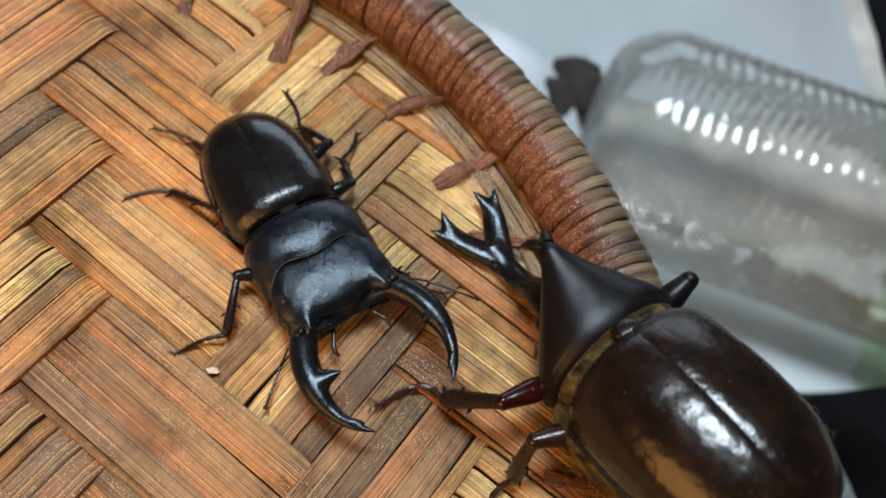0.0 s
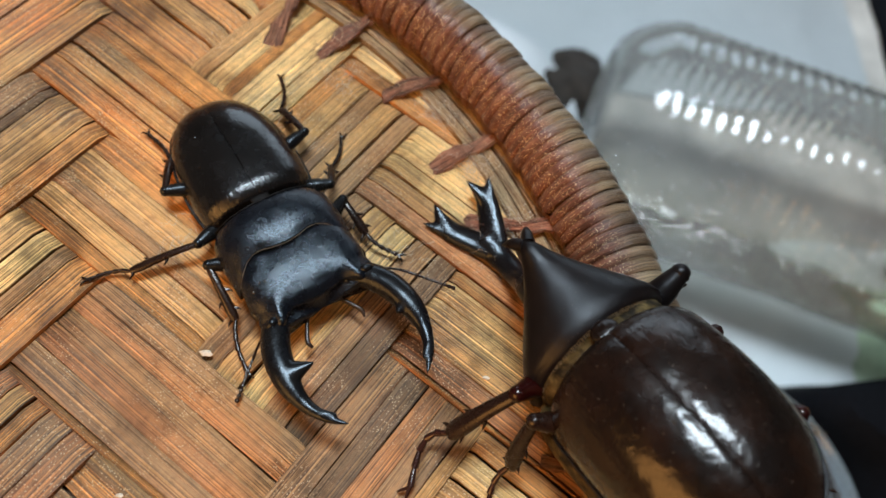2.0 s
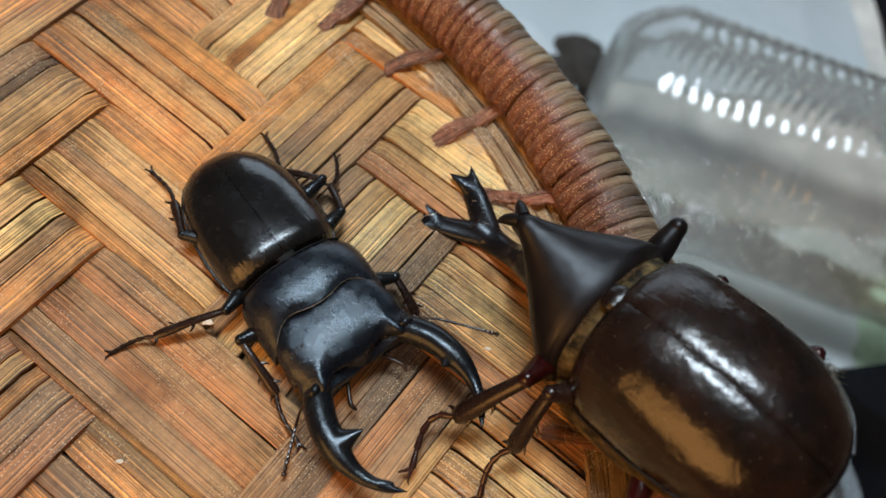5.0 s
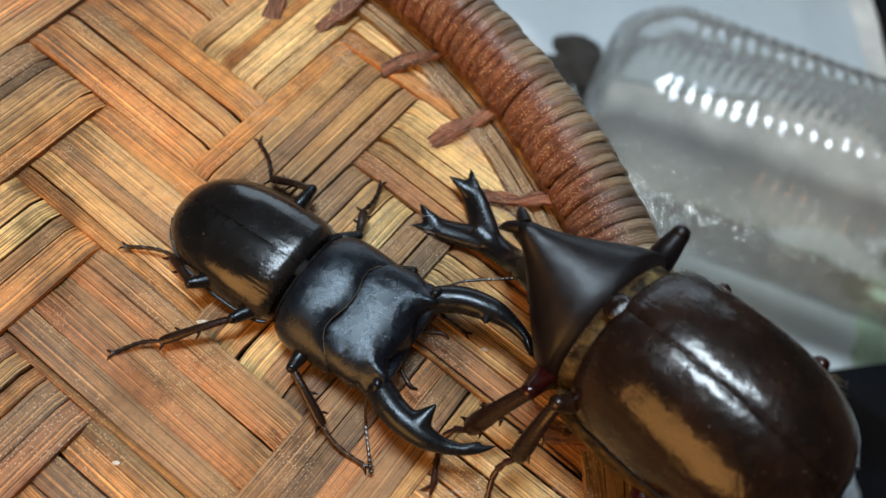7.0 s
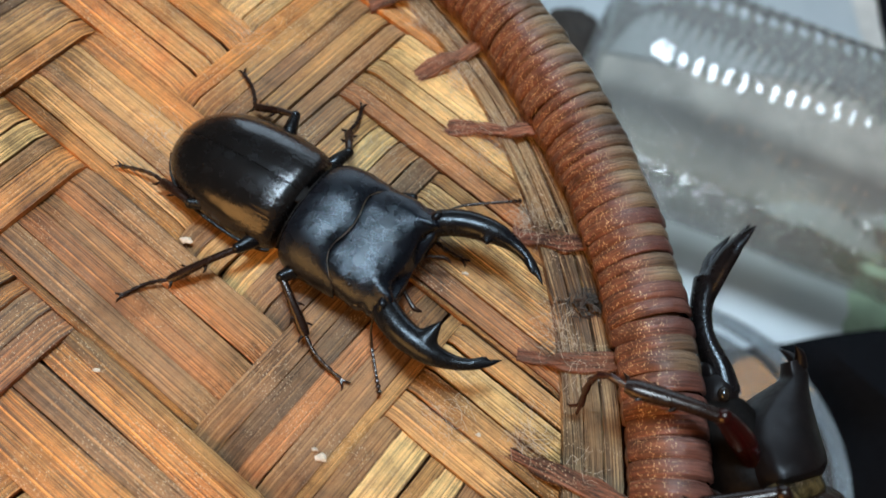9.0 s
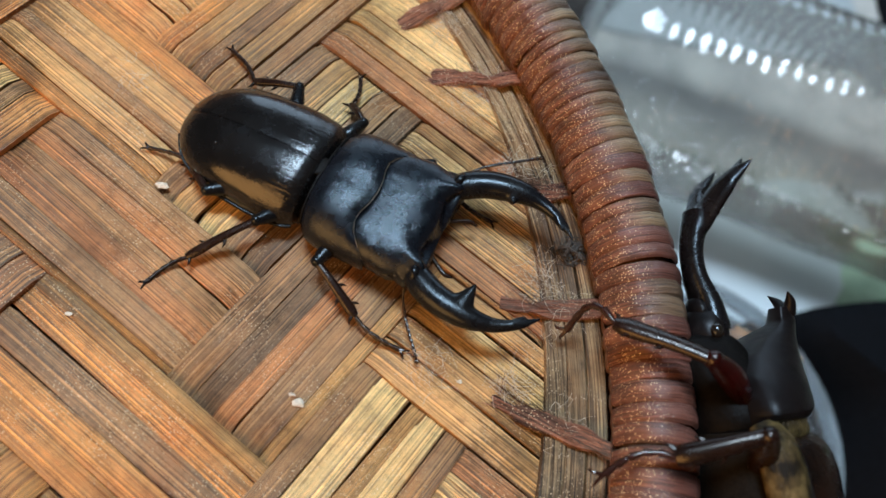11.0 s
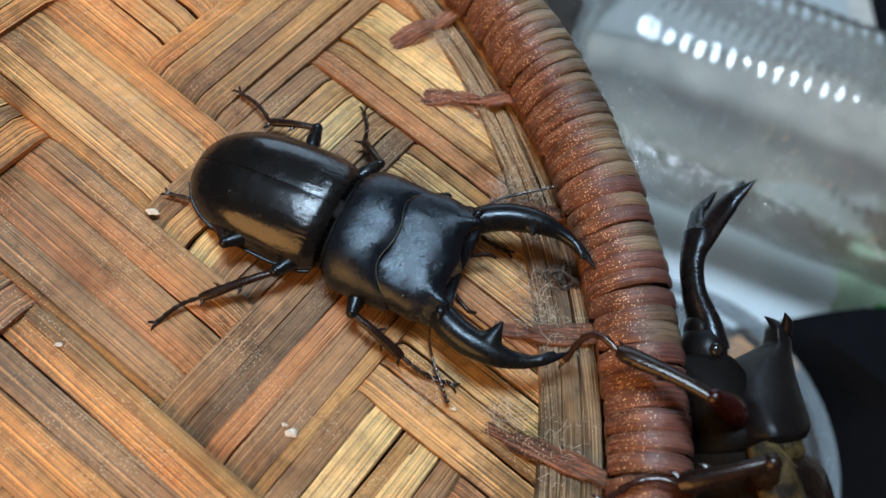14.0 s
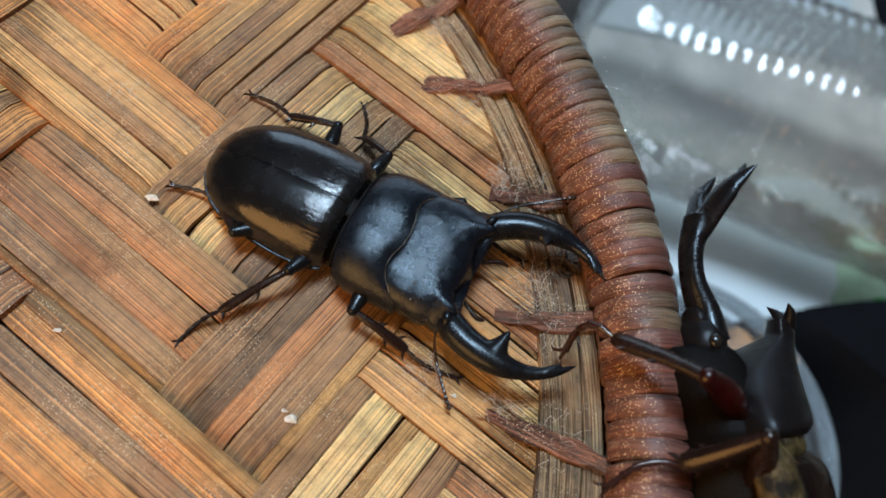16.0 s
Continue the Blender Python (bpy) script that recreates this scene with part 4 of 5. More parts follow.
def make_rhino():
    rb = new("rhinoceros_beetle")
    tagged(rb, "dark brown rhinoceros beetle with a forked horn at the tray rim", "beetle")
    ely = [(-32.0, 1.0, 1.2), (-31.0, 5.2, 4.2), (-28.0, 9.4, 6.8), (-22.0, 12.7, 9.6), (-14.5, 13.9, 11.4), (-7.2, 14.0, 12.2), (-2.2, 13.7, 12.0), (0.0, 12.8, 11.3), (1.1, 11.5, 10.3), (1.5, 10.2, 9.4)]
    for side in (1, -1):
        part("wing_case", half_dome(ely, side, 0.0, 1.0, groove=0.10, n=28, power=2.05, roll=0.09), M_RHINO, rb)
    part("abdomen", dome([(-31.5, 3, 0.6), (-27, 8.5, 1), (-17, 12.6, 1.2), (-4, 11.5, 1.2), (3, 10, 1)], -9.5, edge=-1.5), M_FUZZ, rb, "brown hairy underside")
    part("breast", dome([(2.4, 9.0, 2), (5, 10.0, 3), (10, 8.5, 4), (15.5, 5.0, 2), (17, 3.0, 0)], -9.0, edge=-2.0), M_NECK, rb, "dark underside of the thorax")
    part("neck_membrane", dome([(0.2, 9.6, 8.8), (2.0, 11.2, 9.0), (3.8, 11.4, 8.2)], -4, edge=0), M_FOLD, rb, "golden hairy fold behind the pronotum")
    b = bmesh.new()
    ball((1.6, 0, 9.9), (1.9, 2.2, 0.9), b, 16)
    part("scutellum", b, M_RHINO, rb, "small glossy black shield between the wing cases")
    for side in (1, -1):
        fl = tube([(3.6, side * 10.6, -2.6), (0.0, side * 12.4, -2.4), (-6.0, side * 13.0, -2.4), (-14.0, side * 12.9, -2.3), (-23.0, side * 11.6, -2.0)], [1.6, 2.3, 2.3, 2.0, 1.0], flat=1.35, sides=14)
        part("flank", fl, M_FOLD, rb, "golden hairy flank under the wing case")
    for side in (1, -1):
        rim = [(x, side * (w + 0.02), 0.2) for x, w, _ in ely[1:-2]]
        part("wing_case_margin", bead_line(rim, 0.42), M_RHINO_TOP, rb, "raised rim of the wing case")

    rise = [(3.1, 11.0, 8.8), (3.6, 12.5, 9.7), (5.4, 13.1, 10.6), (8, 11.8, 11.2), (10.5, 9.8, 11.8), (13, 7.2, 12.5), (15.5, 4.4, 13.3), (17.6, 2.2, 14.2), (20, 1.5, 14.0)]

    def prono(x, y, z, w):
        top = float(np.interp(x, [q[0] for q in rise], [q[2] for q in rise]))
        keep = float(np.interp(x, [6, 10, 13, 15.5, 17.6, 20], [1, 0.95, 0.78, 0.5, 0.22, 0.17]))
        return (x + (0.6 * (y / w) ** 2 if x < 4.4 else 0), y, top - (top - z) * keep)
    th = dome(rise, -5.0, power=2.1, bulge=prono, edge=-1.2, sides=40)
    for side in (1, -1):
        tube([(19.0, side * 0.4, 13.3), (20.8, side * 1.5, 13.2), (22.2, side * 2.4, 12.3)], [1.15, 0.8, 0.08], bm=th, steps=3, sides=8)
    part("pronotum", th, M_RHINO_TOP, rb, "humped pronotum drawn out into a short forked horn")
    fr = bmesh.new()
    hr = random.Random(9)
    for i in range(160):
        a = math.pi * (0.02 + 0.96 * i / 159)
        y0, z0 = 11.5 * math.cos(a), -1.2 + 10.6 * math.sin(a) ** 0.95
        p0 = Vector((3.4 + 0.6 * (y0 / 12) ** 2, y0, z0))
        tube([p0, p0 + Vector((-hr.uniform(0.2, 0.5), hr.gauss(0, 0.15), hr.gauss(-0.15, 0.15))), p0 + Vector((-hr.uniform(0.5, 0.9), hr.gauss(0, 0.3), hr.gauss(-0.4, 0.2)))], [0.09, 0.07, 0.03], bm=fr, steps=1, sides=4)
    for side in (1, -1):
        sh = bmesh.new()
        for i in range(420):
            p0 = Vector((hr.uniform(-24, 3), side * hr.uniform(13.4, 14.6), hr.uniform(-4.5, -1.0)))
            d = Vector((hr.gauss(-0.5, 0.5), side * hr.uniform(0.2, 0.5), hr.gauss(-0.2, 0.3)))
            tube([p0, p0 + d * 0.4, p0 + d * 0.85 + Vector((hr.gauss(0, 0.3), 0, hr.gauss(0, 0.3)))], [0.055, 0.045, 0.02], bm=sh, steps=1, sides=4)
        part("side_hair", sh, M_HAIR, rb, "golden hair along the flank")
    part("hair_fringe", fr, M_HAIR, rb, "fringe of short golden hairs")
    hd = bmesh.new()
    ball((1.5, 0, 0), (4.6, 4.2, 3.4), hd, 16)
    ball((5.2, 0, -0.9), (2.2, 2.6, 1.2), hd, 12)
    head = part("head", hd, M_RHINO_TOP, rb)
    head.location = Vector((15.5, 0, -2.2)) * MM
    hn = tube([(2.0, 0, 1.0), (6.0, 0, 1.0), (11.0, 0, -0.3), (16.0, 0, 0.0), (20.5, 0, 1.9)], [4.0, 3.1, 2.3, 2.3, 3.0], flat=0.75, sides=18)
    for side in (1, -1):
        tube([(18.6, side * 0.5, 1.3), (22.4, side * 2.8, 3.4), (25.0, side * 4.3, 5.3), (27.0, side * 4.1, 7.2), (28.8, side * 3.5, 8.9)], [2.5, 2.35, 2.0, 1.15, 0.2], bm=hn, flat=0.55, sides=14)
        tube([(23.2, side * 3.4, 4.0), (25.6, side * 5.4, 5.9), (27.4, side * 7.4, 7.8)], [1.7, 1.35, 0.2], bm=hn, flat=0.55, sides=12, steps=4)
    welded(part("forked_horn", hn, M_HORN, head), 0.25, 12)
    for side in (1, -1):
        eb = bmesh.new()
        ball((1.8, side * 4.0, -0.4), (1.2, 0.9, 1.0), eb)
        part("eye", eb, M_EYE, head)
    legs = {
        "FL": leg(rb, "front", (7, 8, -3), (12.0, 18.0, -2.0), (14.2, 30.8, -6.3), (13.0, 40.0, -10.5), 1.7, M_LEG_RED, M_LEG, 4, 1.35, M_TOE, 0.3),
        "ML": leg(rb, "mid", (-2, 9, -4), (3.0, 18.0, -4.0), (4.0, 28.5, -9.5), (5.0, 37.0, -13.5), 1.6, M_LEG, M_LEG, 4, 1.35, M_TOE, 0.16),
        "HL": leg(rb, "hind", (-12, 9, -4), (-16.0, 19.0, -3.5), (-24.0, 23.0, -10.0), (-31.0, 27.0, -14.0), 1.6, M_LEG_RED, M_LEG, 4),
        "FR": leg(rb, "front", (6, -8, -3), (5.5, -17.0, 2.2), (8.0, -17.5, -6.0), (10.0, -17.0, -13.0), 2.0, M_RHINO_TOP, M_LEG, 4),
        "MR": leg(rb, "mid", (-3, -9, -4), (-4.0, -14.6, -0.8), (-5.0, -14.0, -9.0), (-4.0, -15.0, -15.0), 1.6, M_LEG_RED, M_LEG, 4),
        "HR": leg(rb, "hind", (-14, -8, -4), (-20.0, -14.2, -1.6), (-22.0, -13.0, -9.0), (-26.0, -13.0, -15.0), 1.6, M_LEG_RED, M_LEG, 4),
    }
    return rb, head, legs


stag, stag_legs = make_stag()
rhino, rhino_head, rhino_legs = make_rhino()


# ---- things behind the tray ----
def clear_plastic(name, tint, gloss, haze, dents=0.0):
    """Thin clear plastic: looks straight through, with a sharp gloss and a little haze."""
    m = bpy.data.materials.new(name)
    m.use_nodes = True
    t = m.node_tree
    t.nodes.clear()
    out = t.nodes.new("ShaderNodeOutputMaterial")
    tr = add(t, "ShaderNodeBsdfTransparent", Color=(*tint, 1))
    gl = add(t, "ShaderNodeBsdfGlossy", Roughness=gloss)
    df = add(t, "ShaderNodeBsdfDiffuse", Color=(0.75, 0.78, 0.8, 1))
    if dents:
        nz = noise_tex(t, coords(t, (95, 95, 95)), 1.0, 2)
        bp = add(t, "ShaderNodeBump", Strength=dents, Distance=0.004)
        t.links.new(nz.outputs["Fac"], bp.inputs["Height"])
        tc = t.nodes.new("ShaderNodeTexCoord")
        sep = t.nodes.new("ShaderNodeSeparateXYZ")
        t.links.new(tc.outputs["Object"], sep.inputs["Vector"])
        low = t.nodes.new("ShaderNodeMapRange")
        low.inputs["From Min"].default_value, low.inputs["From Max"].default_value = 0.026, 0.016
        t.links.new(sep.outputs["Z"], low.inputs["Value"])
        creased = t.nodes.new("ShaderNodeMath")
        creased.operation = "MULTIPLY"
        t.links.new(low.outputs["Result"], creased.inputs[0])
        t.links.new(noise_tex(t, coords(t, (150, 240, 240)), 1.0, 3, 0.6).outputs["Fac"], creased.inputs[1])
        crumple = add(t, "ShaderNodeBump", Strength=0.8, Distance=0.0035)
        t.links.new(creased.outputs["Value"], crumple.inputs["Height"])
        t.links.new(bp.outputs["Normal"], crumple.inputs["Normal"])
        t.links.new(crumple.outputs["Normal"], gl.inputs["Normal"])
    fr = add(t, "ShaderNodeFresnel", IOR=1.57)
    m1 = t.nodes.new("ShaderNodeMixShader")
    m1.inputs[0].default_value = haze
    t.links.new(tr.outputs[0], m1.inputs[1])
    t.links.new(df.outputs[0], m1.inputs[2])
    m2 = t.nodes.new("ShaderNodeMixShader")
    cap = t.nodes.new("ShaderNodeMath")
    cap.operation = "MINIMUM"
    cap.inputs[1].default_value = 0.8
    t.links.new(fr.outputs[0], cap.inputs[0])
    t.links.new(cap.outputs[0], m2.inputs[0])
    t.links.new(m1.outputs[0], m2.inputs[1])
    t.links.new(gl.outputs[0], m2.inputs[2])
    t.links.new(m2.outputs[0], out.inputs["Surface"])
    return m


M_CLEAR = clear_plastic("clear_bottle_plastic", (0.88, 0.87, 0.83), 0.05, 0.13, 0.12)
M_TUB = clear_plastic("clear_tub_plastic", (0.80, 0.83, 0.85), 0.06, 0.06)
M_LABEL = plain("green_label", (0.05, 0.22, 0.06), 0.5, scale=200, vary=0.3)
M_WHITE = plain("white_sheet", (0.40, 0.43, 0.44), 0.7, scale=18, vary=0.08, bumpy=0.3)
M_BLACK = plain("black_cloth", (0.004, 0.0045, 0.006), 0.95, spec=0.1, scale=900, vary=0.5, bumpy=0.5)
M_PAPER = plain("white_paper", (0.62, 0.66, 0.67), 0.75, scale=25, vary=0.08, bumpy=0.1)
M_WRAPPER = plain("pale_green_plastic", (0.40, 0.52, 0.38), 0.4, scale=70, vary=0.35, bumpy=0.3)
M_DISH = plain("white_dish", (0.38, 0.40, 0.41), 0.35, scale=30, vary=0.05)


def lathe(profile, sides=64):
    """Rows of x, radius round the x axis, in metres."""
    return rings_mesh([[(x, r * math.cos(2 * math.pi * k / sides), r * math.sin(2 * math.pi * k / sides)) for k in range(sides)] for x, r in profile], cap=False)


def make_bottle(where, label, rad, ribs, panels, plastic):
    """A clear bottle on its side, its axis along x: ribbed or smooth lower half, panelled waist, shoulder, neck and cap."""
    bt = new("plastic_bottle")
    bt.matrix_world = where
    tagged(bt, label, "bottle")
    k0 = rad / 0.031
    rows = [(-0.054, 0.003 * k0, 0), (-0.050, 0.014 * k0, 0), (-0.053, 0.019 * k0, 0), (-0.0525, 0.0215 * k0, 0), (-0.049, 0.0245 * k0, 0), (-0.043, 0.0276 * k0, 0), (-0.036, 0.0297 * k0, 0)]
    x = -0.0345
    for rib in range(28):
        for k in range(12):
            fade = 1.0 if rib < 15 else 0.35
            rows.append((x + 0.0051 * k / 12, (0.0297 + fade * ribs / k0 * math.sin(math.pi * k / 12) ** 2) * k0, panels if rib < 15 else 2.5 * panels))
        x += 0.0051
    rows += [(0.1145, 0.0298 * k0, 0), (0.122, 0.0290 * k0, 0), (0.150, 0.0175, 0), (0.162, 0.0125, 0), (0.182, 0.0120, 0)]
    sides = 96
    rings = []
    for px, pr, panel in rows:
        ring = []
        for k in range(sides):
            a = 2 * math.pi * k / sides
            under = max(0.0, min(1.0, 0.35 - 1.6 * math.sin(a) - 0.5 * math.cos(a)))
            q = pr + (rad * 0.965 - pr) * under * (0.8 if panel else 0)
            q *= 1 + 0.006 * panel * math.cos(9 * a + 40 * px) + 0.010 * panel * max(under, panel - 1.6) * noise.noise(Vector((px * 60, 2 * math.cos(a), 2 * math.sin(a))))
            ring.append((px, q * math.cos(a), q * math.sin(a)))
        rings.append(ring)
    part("bottle_wall", rings_mesh(rings, cap=False), plastic, bt, scale=1)
    part("cap", lathe([(0.176, 0.0), (0.176, 0.0145), (0.192, 0.0145), (0.193, 0.0)], 32), M_LABEL, bt, "green screw cap", scale=1)
    return bt


make_bottle(pose(0.1424, 0.1563, TABLE_Z + 0.0455, 0, 0, -17.4), "large clear ribbed plastic bottle lying on its side on the table", 0.0430, 0.0005, 1.0, M_CLEAR)

tub = new("plastic_tub")
tub.location = (0.1130, 0.0295, TABLE_Z + 0.0040)
tagged(tub, "round clear plastic tub with a ridged lid on the table", "tub")
wall_prof = [(0.0, 0.002), (0.0, 0.040), (0.004, 0.042), (0.040, 0.0475)]
tw = lathe(wall_prof, 64)
lid_prof = [(0.039, 0.0505), (0.047, 0.0512), (0.0492, 0.0500), (0.0495, 0.0488), (0.0480, 0.0478), (0.0480, 0.0466), (0.0490, 0.0458), (0.0490, 0.0448), (0.0474, 0.0440), (0.0474, 0.0425), (0.0484, 0.0417), (0.0484, 0.0408), (0.0465, 0.0398), (0.0465, 0.0380), (0.0472, 0.0370), (0.0465, 0.0360), (0.0465, 0.001)]
tl = lathe(lid_prof, 64)
for q in (tw, tl):
    bmesh.ops.rotate(q, verts=q.verts[:], cent=(0, 0, 0), matrix=Matrix.Rotation(radians(-90), 3, "Y"))
part("tub_wall", tw, M_TUB, tub, scale=1)
part("lid", tl, M_TUB, tub, scale=1)


def cloth(name, x0, x1, y0, y1, height, nx, ny, seed, material, lift, steep=6.0, spread=0.0):
    """A crumpled sheet lying over the table."""
    bm = bmesh.new()
    top_rows = []
    for i in range(nx + 1):
        col = []
        for j in range(ny + 1):
            u, v = i / nx, j / ny
            wob = 0.010 * noise.noise(Vector((u * 3, v * 3, seed)))
            px, py = x0 + (x1 - x0) * u + wob, y0 + (y1 - y0) * v + 0.012 * noise.noise(Vector((u * 4, v * 4, seed + 5)))
            px -= spread * (1 - u) ** 3 * max(0.0, min(1.0, (py - 0.045) / 0.02))
            rise = min(1, steep * min(u, 1 - u, v, 1 - v))
            rise = rise * rise * (3 - 2 * rise)
            h = height * rise * (0.8 + 0.35 * noise.noise(Vector((px * 14, py * 14, seed)))) + lift * noise.noise(Vector((px * 40, py * 40, seed + 2)))
            col.append(bm.verts.new((px, py, TABLE_Z + 0.002 + max(0.0, h))))
        top_rows.append(col)
    for i in range(nx):
        for j in range(ny):
            bm.faces.new((top_rows[i][j], top_rows[i + 1][j], top_rows[i + 1][j + 1], top_rows[i][j + 1]))
    low = bmesh.ops.extrude_face_region(bm, geom=bm.faces[:])
    for v in (g for g in low["geom"] if isinstance(g, bmesh.types.BMVert)):
        v.co.z -= 0.0015
    return part(name, bm, material, None, scale=1)


tagged(cloth("black_cloth", 0.173, 0.52, -0.20, 0.080, 0.060, 64, 56, 3.0, M_BLACK, 0.002, 24.0, 0.028), "heap of black cloth lying on the table", "cloth")
tagged(cloth("white_sheet", -0.10, 0.246, 0.216, 0.60, 0.010, 44, 44, 8.0, M_WHITE, 0.003), "crumpled white plastic sheet on the table", "sheet")
tagged(cloth("dark_bag", 0.262, 0.62, 0.19, 0.62, 0.03, 36, 36, 21.0, M_BLACK, 0.003), "dark cloth bag behind the bottle", "bag")
tagged(cloth("white_paper", 0.045, 0.240, -0.07, 0.150, 0.0006, 30, 30, 14.0, M_PAPER, 0.0006), "flat sheet of white paper on the table under the tub", "paper")
tagged(cloth("green_wrapper", 0.207, 0.36, 0.070, 0.132, 0.003, 24, 16, 31.0, M_WRAPPER, 0.002), "pale green plastic wrapper lying under the bottle", "wrapper")
M_GREEN = plain("bright_green_print", (0.03, 0.24, 0.035), 0.4, scale=120, vary=0.4)
tagged(cloth("green_packet", 0.219, 0.33, 0.066, 0.097, 0.006, 20, 12, 41.0, M_GREEN, 0.001), "bright green printed packet on the table beside the black cloth", "packet")
ds = lathe([(0.002, 0.001), (0.002, 0.030), (0.010, 0.048), (0.012, 0.055), (0.010, 0.056), (0.0, 0.031), (0.0, 0.001)], 48)
bmesh.ops.rotate(ds, verts=ds.verts[:], cent=(0, 0, 0), matrix=Matrix.Rotation(radians(-90), 3, "Y"))
dish = part("white_dish", ds, M_DISH, None, scale=1)
dish.location = (0.044, 0.192, TABLE_Z)
tagged(dish, "small white dish on the table behind the tray", "dish")

M_BARK = plain("dark_bark", (0.022, 0.015, 0.010), 0.85, scale=220, vary=0.6, bumpy=0.8)
bk = bmesh.new()
bmesh.ops.create_icosphere(bk, subdivisions=4, radius=1.0)
for v in bk.verts:
    n = 1 + 0.35 * noise.noise(v.co * 1.7) + 0.12 * noise.noise(v.co * 5)
    v.co = Vector((v.co.x * 0.014 * n, v.co.y * 0.017 * n, v.co.z * 0.008 * n))
bark = part("bark_piece", bk, M_BARK, None, scale=1)
bark.location = (0.101, 0.216, TABLE_Z + 0.0075)
tagged(bark, "rough dark brown piece of bark on the table", "bark")

# ---- what moves ----
# seconds, x, y in millimetres, heading
STAG = (
    (0, -1.58, 62.52, -57.81),
    (0.5, -5.39, 61.77, -58.57),
    (1, -4.99, 60.76, -56.74),
    (1.5, -5.10, 60.83, -57.14),
    (2, -5.08, 60.80, -57.08),
    (2.5, -3.81, 55.72, -55.31),
    (3, -3.06, 51.18, -49.91),
    (3.5, 0.38, 46.22, -52.03),
    (4, 0.32, 46.24, -52.13),
    (6.5, 3.65, 44.39, -42.82),
    (7, 4.98, 45.56, -32.38),
    (7.5, 5.50, 44.97, -32.86),
    (8, 5.48, 44.96, -32.86),
    (8.5, 5.59, 44.97, -32.40),
    (9, 8.16, 44.37, -29.44),
    (9.5, 8.18, 44.31, -29.55),
    (12, 18.88, 38.48, -21.88),
    (12.5, 18.97, 38.44, -21.81),
    (13, 19.04, 38.41, -21.41),
    (13.5, 19.04, 38.48, -21.73),
    (14, 19.00, 38.42, -21.50),
    (14.5, 19.01, 38.46, -21.53),
    (15, 19.85, 36.78, -24.29),
    (15.5, 20.82, 36.19, -24.82),
    (16, 20.93, 36.21, -25.20),
)
